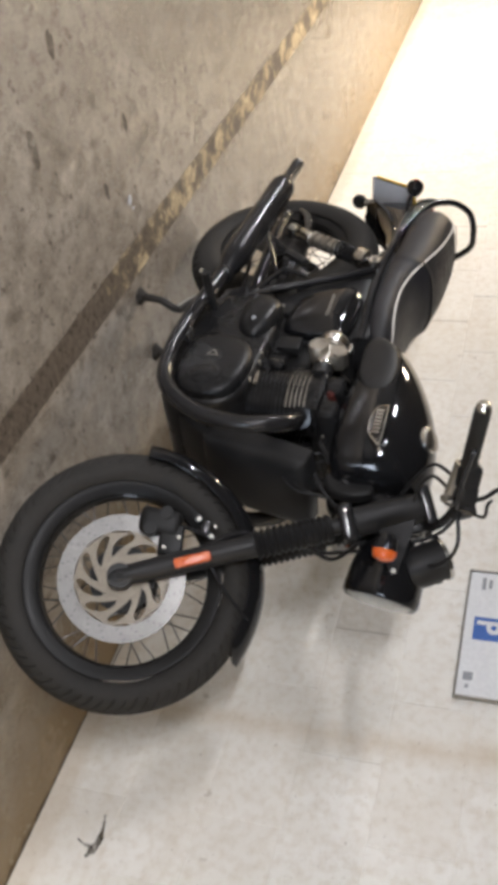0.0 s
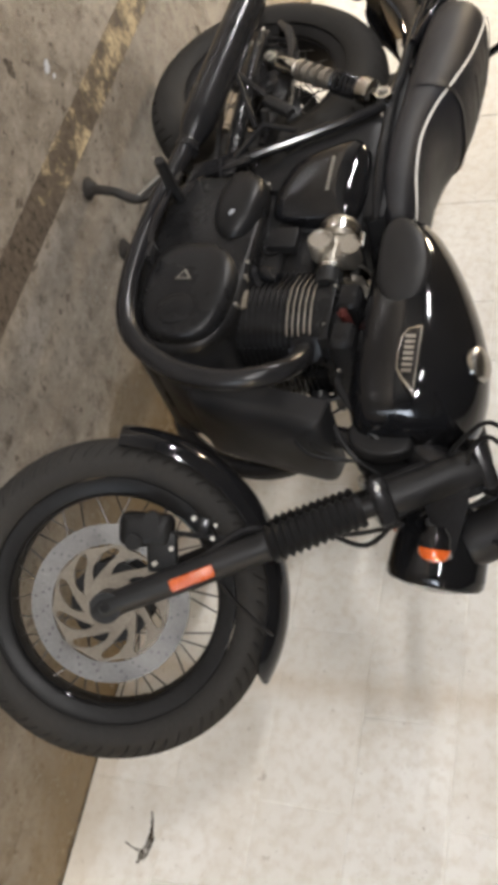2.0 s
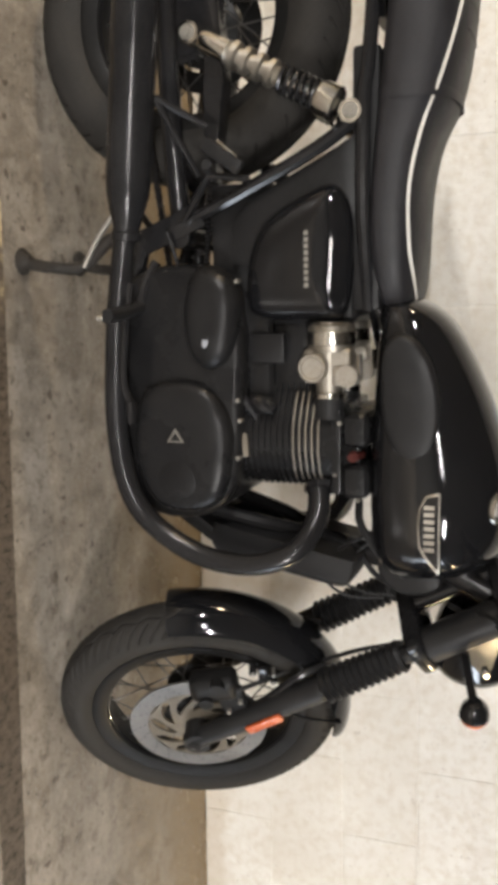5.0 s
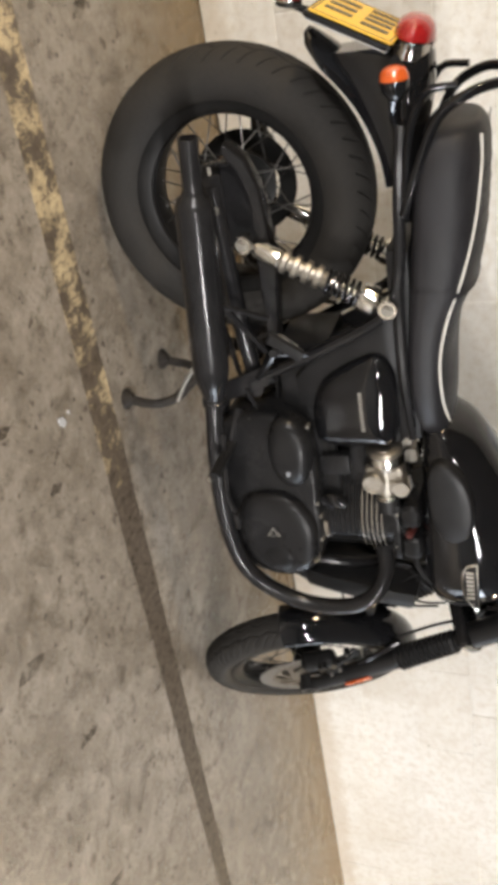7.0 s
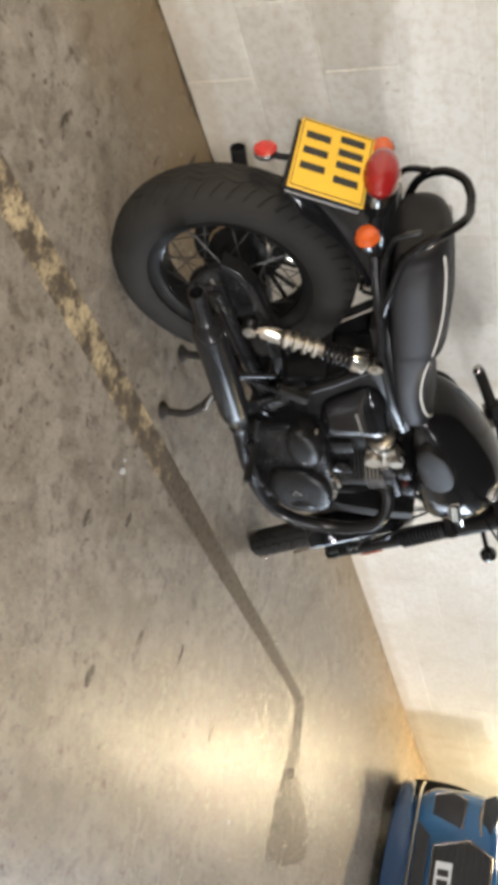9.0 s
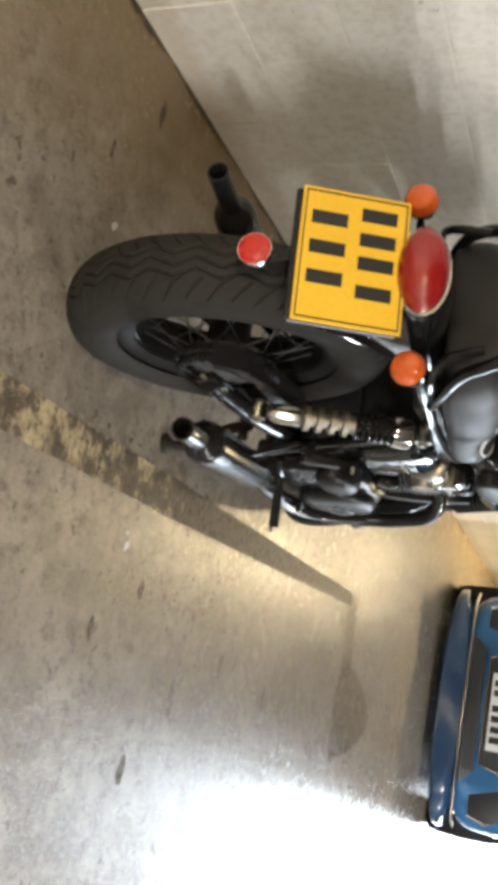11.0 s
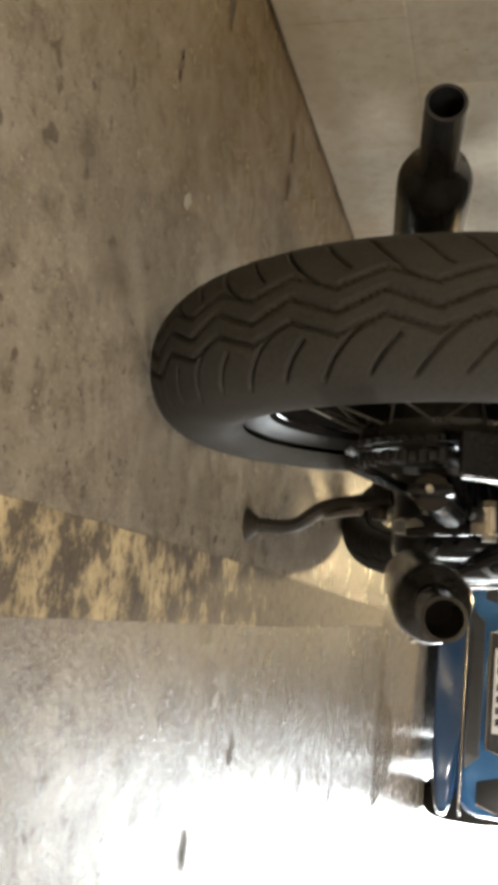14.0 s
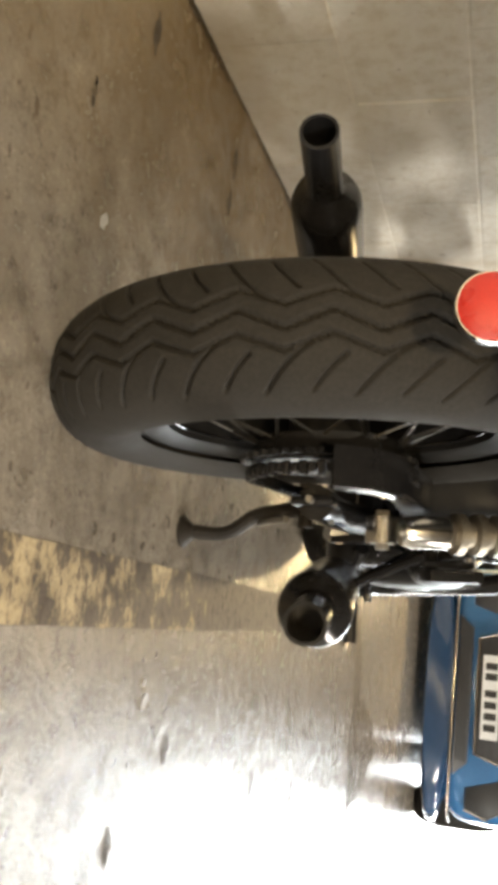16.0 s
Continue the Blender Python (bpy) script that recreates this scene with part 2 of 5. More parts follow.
def stain_material():
    m, nt, p = node_material("dark_oil_stain")
    n = noise_tex(nt, 14, 5)
    nt.links.new(mix(nt, n.outputs["Fac"], (0.05, 0.04, 0.03), (0.1, 0.08, 0.06)), p.inputs["Base Color"])
    grit = noise_tex(nt, 60, 6, 0.75)
    nt.links.new(ramp(nt, mix(nt, 0.5, n.outputs["Fac"], grit.outputs["Fac"]), [(0.42, 0.1), (0.58, 0.85)]).outputs[0], p.inputs["Alpha"])
    p.inputs["Roughness"].default_value = 0.6
    p.inputs["Specular IOR Level"].default_value = 0.3
    bump(nt, p, n.outputs["Fac"], 0.3, 0.002)
    return m


def block_material():
    m, nt, p = node_material("painted_blockwork")
    info = nt.nodes.new("ShaderNodeObjectInfo")
    tc = nt.nodes.new("ShaderNodeNewGeometry")
    def at(scale, detail, stretch=(1, 1, 1)):
        n = noise_tex(nt, scale, detail, stretch=stretch)
        nt.links.new(tc.outputs["Position"], n.inputs["Vector"].links[0].from_node.inputs[0])
        return n
    big, cloud, spots, fine = at(1.1, 5), at(4.5, 6), at(16, 4), at(70, 5)
    col = mix(nt, ramp(nt, big.outputs["Fac"], [(0.35, 0.0), (0.65, 1.0)]).outputs[0], (0.74, 0.72, 0.665), (0.84, 0.83, 0.79))
    # cloudy mottling, yellowed to carry some of the amber lamplight
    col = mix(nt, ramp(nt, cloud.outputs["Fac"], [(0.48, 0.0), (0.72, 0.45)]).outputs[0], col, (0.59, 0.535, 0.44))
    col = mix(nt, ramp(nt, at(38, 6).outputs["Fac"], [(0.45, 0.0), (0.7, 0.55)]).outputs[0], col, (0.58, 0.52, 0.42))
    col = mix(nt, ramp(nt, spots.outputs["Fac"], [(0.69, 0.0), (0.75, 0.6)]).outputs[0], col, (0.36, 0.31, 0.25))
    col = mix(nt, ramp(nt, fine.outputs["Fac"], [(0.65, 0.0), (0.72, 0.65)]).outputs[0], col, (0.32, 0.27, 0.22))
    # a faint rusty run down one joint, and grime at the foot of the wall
    sep = nt.nodes.new("ShaderNodeSeparateXYZ")
    nt.links.new(tc.outputs["Position"], sep.inputs[0])

    def calc(op, *args):
        n = nt.nodes.new("ShaderNodeMath")
        n.operation = op
        for sock, v in zip(n.inputs, args):
            if hasattr(v, "links"):
                nt.links.new(v, sock)
            else:
                sock.default_value = v
        return n.outputs[0]

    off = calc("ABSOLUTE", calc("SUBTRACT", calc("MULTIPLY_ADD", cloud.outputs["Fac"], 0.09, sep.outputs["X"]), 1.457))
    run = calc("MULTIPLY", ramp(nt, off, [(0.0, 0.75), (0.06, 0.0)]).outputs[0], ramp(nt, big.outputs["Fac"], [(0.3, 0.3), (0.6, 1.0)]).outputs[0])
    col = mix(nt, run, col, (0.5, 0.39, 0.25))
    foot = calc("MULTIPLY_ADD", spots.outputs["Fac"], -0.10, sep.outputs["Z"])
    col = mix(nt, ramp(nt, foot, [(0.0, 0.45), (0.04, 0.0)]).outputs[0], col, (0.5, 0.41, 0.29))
    tint = nt.nodes.new("ShaderNodeMath")
    tint.operation = "MULTIPLY"
    nt.links.new(info.outputs["Random"], tint.inputs[0])
    tint.inputs[1].default_value = 0.22
    col = mix(nt, tint.outputs[0], col, (0.6, 0.55, 0.46))
    nt.links.new(col, p.inputs["Base Color"])
    p.inputs["Roughness"].default_value = 0.58
    bump(nt, p, mix(nt, 0.5, fine.outputs["Fac"], at(30, 6).outputs["Fac"]), 0.8, 0.005)
    return m


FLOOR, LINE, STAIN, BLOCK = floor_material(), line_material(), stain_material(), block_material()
# tone of the unseen ceiling, darkened so gloss black reflects little grey
SOFFIT = worn("unseen_dark_concrete", (0.05, 0.048, 0.045), (0.10, 0.096, 0.09), (0.7, 0.9), 0, 4, 0.3, 0.004)
# unseen walls, darkened to cut fill light and grey reflections
PLASTER = worn("unseen_wall_grey", (0.15, 0.145, 0.135), (0.24, 0.23, 0.215), (0.65, 0.85), 0, 4, 0.3, 0.004)


# ---------------------------------------------------------------- mesh helpers
def finish(bm, name, mat, sharp=35.0):
    bmesh.ops.recalc_face_normals(bm, faces=bm.faces[:])
    for f in bm.faces:
        f.smooth = True
    lim = radians(sharp)
    for e in bm.edges:
        if len(e.link_faces) == 2 and e.calc_face_angle(0.0) > lim:
            e.smooth = False
    me = bpy.data.meshes.new(name)
    bm.to_mesh(me)
    bm.free()
    me.materials.append(mat)
    return me


def part(name, bm, mat, parent=None, label="", sharp=35.0):
    ob = new(name, finish(bm, name, mat, sharp))
    ob.parent = parent
    if label:
        tagged(ob, label)
    return ob


def share(ob, m, parent=None):
    """Another piece on the same mesh."""
    c = ob.copy()
    scene.collection.objects.link(c)
    c.parent = parent or ob.parent
    c.matrix_basis = m
    return c


def thing(name, m, label, category, group="", kind=""):
    ob = new(name)
    ob.empty_display_size = 0.1
    ob.matrix_basis = m
    return tagged(ob, label, category, group, kind)


def joined(*bms):
    out = bmesh.new()
    for b in bms:
        me = bpy.data.meshes.new("tmp")
        b.to_mesh(me)
        b.free()
        out.from_mesh(me)
        bpy.data.meshes.remove(me)
    return out


def aim(p, q):
    """A matrix at p whose z axis points to q."""
    p, q = Vector(p), Vector(q)
    return Matrix.Translation(p) @ (q - p).to_track_quat("Z", "Y").to_matrix().to_4x4()


def moved(bm, m):
    bm.transform(m)
    return bm


def box(sx, sy, sz, m=None, bev=0.0, seg=2):
    bm = bmesh.new()
    bmesh.ops.create_cube(bm, size=1.0, matrix=Matrix.Diagonal((sx, sy, sz, 1)))
    if bev:
        bmesh.ops.bevel(bm, geom=bm.edges[:], offset=bev, segments=seg, affect="EDGES", profile=0.6)
    return moved(bm, m) if m else bm


def boxp(x0, x1, y0, y1, z0, z1, bev=0.0, seg=2):
    return box(x1 - x0, y1 - y0, z1 - z0, Matrix.Translation(((x0 + x1) / 2, (y0 + y1) / 2, (z0 + z1) / 2)), bev, seg)


def lathe(profile, n=32, m=None, closed=False):
    """Revolves (radius, height) points about z."""
    bm = bmesh.new()
    rings = []
    for r, h in profile:
        if r < 1e-6:
            rings.append([bm.verts.new((0, 0, h))])
        else:
            rings.append([bm.verts.new((r * math.cos(a), r * math.sin(a), h)) for a in (2 * math.pi * k / n for k in range(n))])
    pairs = list(zip(rings, rings[1:])) + ([(rings[-1], rings[0])] if closed else [])
    for a, b in pairs:
        for k in range(n):
            j = (k + 1) % n
            if len(a) == 1 and len(b) == 1:
                continue
            if len(a) == 1:
                bm.faces.new((a[0], b[k], b[j]))
            elif len(b) == 1:
                bm.faces.new((a[k], a[j], b[0]))
            else:
                bm.faces.new((a[k], a[j], b[j], b[k]))
    if not closed:
        for ring in (rings[0], rings[-1]):
            if len(ring) > 1:
                bm.faces.new(ring)
    return moved(bm, m) if m else bm


def spline(pts, steps=5):
    """Points along a smooth line through the given ones."""
    p = [Vector(v) for v in pts]
    if len(p) < 3 or steps < 2:
        return p
    p = [2 * p[0] - p[1]] + p + [2 * p[-1] - p[-2]]
    out = []
    for a, b, c, d in zip(p, p[1:], p[2:], p[3:]):
        for k in range(steps):
            t = k / steps
            out.append(0.5 * (2 * b + (c - a) * t + (2 * a - 5 * b + 4 * c - d) * t * t + (3 * b - a - 3 * c + d) * t ** 3))
    return out + [p[-2]]


def tube(pts, r, n=12, steps=5, loop=False):
    """A round pipe along a smooth line; r is one radius, or one for each given point."""
    line = spline(pts, steps)
    m = len(line)
    if isinstance(r, (list, tuple)):
        given = np.linspace(0, m - 1, len(r))
        radii = [float(np.interp(k, given, r)) for k in range(m)]
    else:
        radii = [r] * m
    bm = bmesh.new()
    rings, side = [], None
    for k, c in enumerate(line):
        way = (line[min(k + 1, m - 1)] - line[max(k - 1, 0)]).normalized()
        if side is None:
            side = way.orthogonal().normalized()
        side = (side - way * side.dot(way)).normalized()
        up = way.cross(side)
        rings.append([bm.verts.new(c + radii[k] * (math.cos(a) * side + math.sin(a) * up)) for a in (2 * math.pi * j / n for j in range(n))])
    for a, b in zip(rings, rings[1:]):
        for j in range(n):
            bm.faces.new((a[j], a[(j + 1) % n], b[(j + 1) % n], b[j]))
    if not loop:
        bm.faces.new(rings[0])
        bm.faces.new(rings[-1])
    return bm


def rod(p, q, r, n=10, r2=None):
    return tube([p, q], [r, r if r2 is None else r2], n, 1)


def loft(rings, caps=True):
    bm = bmesh.new()
    vs = [[bm.verts.new(v) for v in ring] for ring in rings]
    n = len(vs[0])
    for a, b in zip(vs, vs[1:]):
        for j in range(n):
            bm.faces.new((a[j], a[(j + 1) % n], b[(j + 1) % n], b[j]))
    if caps:
        bm.faces.new(vs[0])
        bm.faces.new(vs[-1])
    return bm


def outline(pts, steps=4):
    """A closed smooth outline of 2D points."""
    p = [Vector((a, b, 0)) for a, b in pts]
    n = len(p)
    out = []
    for i in range(n):
        a, b, c, d = p[i - 1], p[i], p[(i + 1) % n], p[(i + 2) % n]
        for k in range(steps):
            t = k / steps
            v = 0.5 * (2 * b + (c - a) * t + (2 * a - 5 * b + 4 * c - d) * t * t + (3 * b - a - 3 * c + d) * t ** 3)
            out.append((v.x, v.y))
    return out


def plate_xz(pts, y0, y1, bev=0.0, seg=2, dome=0.0):
    """A slab whose outline lies in x and z, from y0 (its face) to y1; its face edge is rounded by bev."""
    rows = []
    cx, cz = sum(p[0] for p in pts) / len(pts), sum(p[1] for p in pts) / len(pts)
    sgn = 1 if y1 > y0 else -1
    def ring(shrink, y):
        out = []
        for x, z in pts:
            d = math.hypot(x - cx, z - cz) or 1
            k = max(0.0, 1 - shrink / d)
            out.append((cx + (x - cx) * k, y, cz + (z - cz) * k))
        return out
    rows.append(ring(0, y1))
    if bev:
        for k in range(seg + 1):
            a = math.pi / 2 * k / seg
            rows.append(ring(bev * (1 - math.cos(a)), y0 + sgn * bev * (1 - math.sin(a))))
    else:
        rows.append(ring(0, y0))
    if dome:
        span = min(math.hypot(x - cx, z - cz) for x, z in pts)
        for f in (0.35, 0.7):
            rows.append(ring(bev + span * f, y0 - sgn * dome * (1 - (1 - f) ** 2)))
    return loft(rows)


def cushion(pts, y_edge, y_face, power=3.0, n=12, back=0.01):
    """A pillow-shaped cover: its outline lies in x and z, and it swells from y_edge to y_face."""
    cx, cz = sum(p[0] for p in pts) / len(pts), sum(p[1] for p in pts) / len(pts)
    sgn = 1 if y_edge > y_face else -1
    rows = [[(x, y_edge + sgn * back, z) for x, z in pts]]
    for i in range(n + 1):
        a = math.pi / 2 * i / n
        k = max(0.02, math.cos(a) ** (2 / power))
        y = y_edge + (y_face - y_edge) * math.sin(a) ** (2 / power)
        rows.append([(cx + (x - cx) * k, y, cz + (z - cz) * k) for x, z in pts])
    return loft(rows)


# ---------------------------------------------------------------- the garage
WALL_Y, LINE_Y = 0.769, -0.222
X0, X1, Y0 = -7.0, 9.6, -7.5
ob = part("floor", boxp(X0 - 0.2, X1 + 6, Y0 - 0.2, WALL_Y + 0.22, -0.12, 0.0), FLOOR)
tagged(ob, "grey stained concrete garage floor with rusty damp edge", "floor", kind="structure")
# ceiling is out of view; its dark tone only holds reflections down
ob = part("ceiling", boxp(X0 - 0.2, X1 + 0.2, Y0 - 0.2, WALL_Y + 0.22, CEIL, CEIL + 0.15), SOFFIT)
tagged(ob, "unseen garage ceiling, made dark to keep reflections dark", "ceiling", kind="structure")
# added walls out of view close the room; dark grey limits bounce
ob = part("wall_west", boxp(X0 - 0.2, X0, Y0, WALL_Y, 0, CEIL), PLASTER)
tagged(ob, "unseen garage wall, dark grey to limit bounce light", "wall", kind="structure")
ob = part("wall_south", boxp(X0 - 0.2, X1 + 0.2, Y0 - 0.2, Y0, 0, CEIL), PLASTER)
tagged(ob, "unseen garage wall, dark grey to limit bounce light", "wall", kind="structure")
DOOR = (-4.2, -1.35, 2.35)
wall_e = joined(boxp(X1, X1 + 0.2, Y0, DOOR[0], 0, CEIL), boxp(X1, X1 + 0.2, DOOR[1], WALL_Y, 0, CEIL), boxp(X1, X1 + 0.2, DOOR[0], DOOR[1], DOOR[2], CEIL))
ob = part("wall_east", wall_e, PLASTER)
tagged(ob, "unseen dark grey end wall with open vehicle entrance", "wall", kind="structure")
ob = part("backdrop", boxp(X1 + 2.5, X1 + 2.55, -8.0, 1.5, -0.1, 5.0), SKY)
tagged(ob, "bright daylight outside the vehicle entrance", "backdrop", kind="structure")

def rough_strip(xa, xb, yc, step=0.03):
    """A thin strip of floor paint with ragged edges, narrower where the paint is all but gone."""
    random.seed(8)
    n = int((xb - xa) / step)
    near, far = [], []
    for i in range(n + 1):
        x = xa + (xb - xa) * i / n
        w = 0.052 if x < 0.7 else max(0.034, 0.052 - 0.011 * (x - 0.7))
        near.append((x, yc - w + random.uniform(-0.0011, 0.0011)))
        far.append((x, yc + w + random.uniform(-0.0011, 0.0011)))
    bm = bmesh.new()
    lo = [[bm.verts.new((x, y, z)) for x, y in side] for z in (-0.01, 0.0005) for side in (near, far)]
    for i in range(n):
        for a, b_ in ((2, 3), (0, 2), (3, 1)):
            bm.faces.new((lo[a][i], lo[a][i + 1], lo[b_][i + 1], lo[b_][i]))
    return bm


# floor marking: a long worn line that turns a corner past the front of the bay
ob = part("floor_line", rough_strip(-6.8, 2.68, LINE_Y), LINE)
tagged(ob, "worn yellow parking bay line with chipped dirty paint", "floor marking", kind="structure")
random.seed(4)


def ragged(side_a, side_b, z, wob):
    """A thin patch of dirt between two lines on the floor, with frayed edges."""
    pts = [(x + random.uniform(-wob, wob), y + random.uniform(-wob, wob)) for x, y in outline(side_a + side_b[::-1], 5)]
    return loft([[(x, y, h) for x, y in pts] for h in (-0.01, z)])


ob = part("floor_line", ragged([(2.62, -0.24), (2.68, -0.40), (2.70, -0.57)], [(2.74, -0.20), (2.83, -0.36), (2.86, -0.54)], 0.0007, 0.006), STAIN)
tagged(ob, "dark worn cross line of the parking bay", "floor marking", kind="structure")
ob = part("floor_stain", ragged([(2.70, -0.55), (2.66, -0.68), (2.68, -0.84), (2.76, -0.95)], [(2.87, -0.52), (3.10, -0.58), (3.33, -0.68), (3.36, -0.82)], 0.0009, 0.014), STAIN)
tagged(ob, "dark oily stain on the concrete floor", "stain", kind="structure")

edge_xs = [-2.6 + 0.13 * k for k in range(38)]
ob = part("floor_stain", ragged([(x, WALL_Y - random.uniform(0.003, 0.018)) for x in edge_xs], [(x, WALL_Y + 0.004) for x in edge_xs], 0.0012, 0.005), STAIN)
tagged(ob, "dark dirt gathered along the foot of the wall", "stain", kind="structure")
SPOTS = [(0.566, 0.635, 0.03, 0.014), (0.559, 0.545, 0.03, 0.012), (-0.033, 0.424, 0.022, 0.007), (0.134, 0.625, 0.035, 0.012), (0.857, -0.739, 0.05, 0.022), (1.644, -0.719, 0.055, 0.016),
         (0.638, -0.926, 0.035, 0.018), (0.543, -0.48, 0.025, 0.014), (1.18, -0.63, 0.04, 0.012), (0.33, -0.60, 0.03, 0.012), (1.02, 0.42, 0.03, 0.010), (-0.42, 0.10, 0.028, 0.012)]
for sx, sy, hl_, hw_ in SPOTS:
    side_a = [(sx - hw_ * k, sy - hl_ + 2 * hl_ * f) for f, k in ((0.0, 0.2), (0.35, 1.0), (0.7, 0.7), (1.0, 0.1))]
    side_b = [(sx + hw_ * k, sy - hl_ + 2 * hl_ * f) for f, k in ((0.05, 0.3), (0.3, 0.6), (0.65, 1.0), (0.95, 0.3))]
    ob = part("floor_spot", ragged(side_a, side_b, 0.0011, 0.003), STAIN)
    tagged(ob, "small dark oily spot on the concrete floor", "stain", kind="structure")
for sx, sy, r in ((0.045, 0.276, 0.013), (0.418, -0.389, 0.016), (0.407, -0.388 + 0.03, 0.006), (2.1, -0.95, 0.012)):
    ob = part("floor_chip", ragged([(sx - r, sy - r * 0.4), (sx - r * 0.4, sy - r)], [(sx - r * 0.2, sy + r * 0.8), (sx + r * 0.7, sy + r * 0.2)], 0.0016, 0.002), PALE)
    tagged(ob, "small pale chip on the concrete floor", "chip", kind="structure")
ON_WALL = Matrix(((1, 0, 0, 0), (0, 0, 1, WALL_Y - 0.003), (0, 1, 0, 0), (0, 0, 0, 1)))
ob = part("wall_scuff", joined(moved(ragged([(1.785, 0.193), (1.82, 0.200), (1.845, 0.199), (1.878, 0.186), (1.897, 0.184)], [(1.786, 0.195), (1.82, 0.205), (1.848, 0.211), (1.88, 0.203), (1.898, 0.186)], 0.0, 0.002), ON_WALL),
                               moved(ragged([(1.868, 0.188), (1.866, 0.165), (1.858, 0.146)], [(1.874, 0.19), (1.870, 0.165), (1.860, 0.145)], 0.0, 0.001), ON_WALL)), STAIN)
tagged(ob, "dark scuff mark on the white block wall", "scuff mark", kind="structure")

# ceiling lamps
def ceiling_lamp(x, y):
    t = thing("ceiling_lamp", pose(x, y, CEIL), "long white tube lamp fixed under the ceiling", "ceiling lamp", "ceiling lamps")
    part("housing", boxp(-0.66, 0.66, -0.07, 0.07, -0.07, 0.0, 0.008), WHITE, t)
    part("diffuser", boxp(-0.62, 0.62, -0.055, 0.055, -0.115, -0.068, 0.012), TUBE, t, "glowing white diffuser")
    return t
for lx, ly, watts in LAMPS:
    ceiling_lamp(lx, ly)
bulkhead = thing("bulkhead_lamp", pose(*BULKHEAD, CEIL), "round amber bulkhead lamp fixed under the ceiling", "ceiling lamp")
part("housing", lathe([(0.0, 0.0), (0.17, 0.0), (0.175, -0.02), (0.165, -0.075), (0.15, -0.08), (0.0, -0.08)], 32), WHITE, bulkhead)
part("diffuser", lathe([(0.148, -0.081), (0.14, -0.11), (0.11, -0.128), (0.0, -0.132)], 32), TUBE, bulkhead, "glowing round diffuser")


# ---------------------------------------------------------------- motorcycle
bike = thing("motorcycle", pose(-0.0095, -0.005, 0.016) @ pose(0, 0, 0, 0, 0.48, 2.4) @ pose(0, 0, 0, -3.04, 0, 0),
             "black classic twin-cylinder motorcycle parked on its stand beside a white wall", "motorcycle")
RX = Matrix.Rotation(radians(90), 4, "X")
SX, SZ, RAKE, STEER = 1.172, 0.90, 28.0, 33.5
cr, sr = math.cos(radians(RAKE)), math.sin(radians(RAKE))
FORK = Matrix.Translation((SX, 0, SZ)) @ Matrix(((cr, 0, -sr, 0), (0, 1, 0, 0), (sr, 0, cr, 0), (0, 0, 0, 1))) @ Matrix.Rotation(radians(STEER), 4, "Z")


def fk(hx, y, z):
    """A place given straight ahead of the steering head, in the fork's own axes."""
    return (hx * cr + (z - SZ) * sr, y, -hx * sr + (z - SZ) * cr)


def smoothstep(a, b, x):
    t = np.clip((x - a) / (b - a), 0, 1)
    return t * t * (3 - 2 * t)


def tyre_mesh(name, R, rc, hw, repeats, per, ns, zig, reach, depth=0.007):
    """A tyre with cut grooves: zigzags round the crown, and slanted cuts towards the shoulders."""
    hh = R - rc
    na = repeats * per
    phi = np.radians(np.linspace(-130, 130, ns))
    ang = np.linspace(0, 2 * np.pi, na, endpoint=False)
    A, PH = np.meshgrid(ang, phi, indexing="ij")
    arc, s = A * R, PH * (hw + hh) / 2
    P = 2 * np.pi * R / repeats
    tri = lambda v: 2 * np.abs(2 * (v - np.floor(v + 0.5))) - 1
    cut = np.zeros_like(s)
    for s0, amp, shift in zig:
        d = np.abs(s - (s0 + amp * tri(arc / P + shift))) * 0.85
        cut = np.maximum(cut, 1 - smoothstep(0.0007, 0.0024, d))
    q = np.abs(s)
    s0, amp = max(abs(z[0]) for z in zig), zig[0][1]
    start = s0 - amp
    side = np.where(s > 0, 0.0, 0.5)
    for half, lo, hi in ((0.0, start, reach), (0.5, start + 0.014, reach - 0.004)):
        u = np.maximum(q - start, 1e-5)
        lean = 0.30 * np.sqrt(u + 0.0006)
        run = arc / P + half + side - (lean - 0.0073) / P
        d = np.abs(run - np.round(run)) * P / np.sqrt(1 + (0.15 / np.sqrt(u + 0.0006)) ** 2)
        band = smoothstep(lo, lo + 0.003, q) * (1 - smoothstep(hi, hi + 0.006, q))
        cut = np.maximum(cut, (1 - smoothstep(0.0006, 0.0021, d)) * band)
    rr = rc + (hh - depth * cut) * np.cos(PH)
    yy = (hw - depth * cut) * np.sign(np.sin(PH)) * np.abs(np.sin(PH)) ** 0.92
    V = np.stack([rr * np.cos(A), yy, rr * np.sin(A)], -1).reshape(-1, 3)
    i, j = np.meshgrid(np.arange(na), np.arange(ns - 1), indexing="ij")
    k = (i + 1) % na
    F = np.stack([i * ns + j, i * ns + j + 1, k * ns + j + 1, k * ns + j], -1).reshape(-1, 4)
    me = bpy.data.meshes.new(name)
    me.from_pydata(V.tolist(), [], F.tolist())
    me.polygons.foreach_set("use_smooth", [True] * len(me.polygons))
    me.materials.append(RUBBER)
    return me


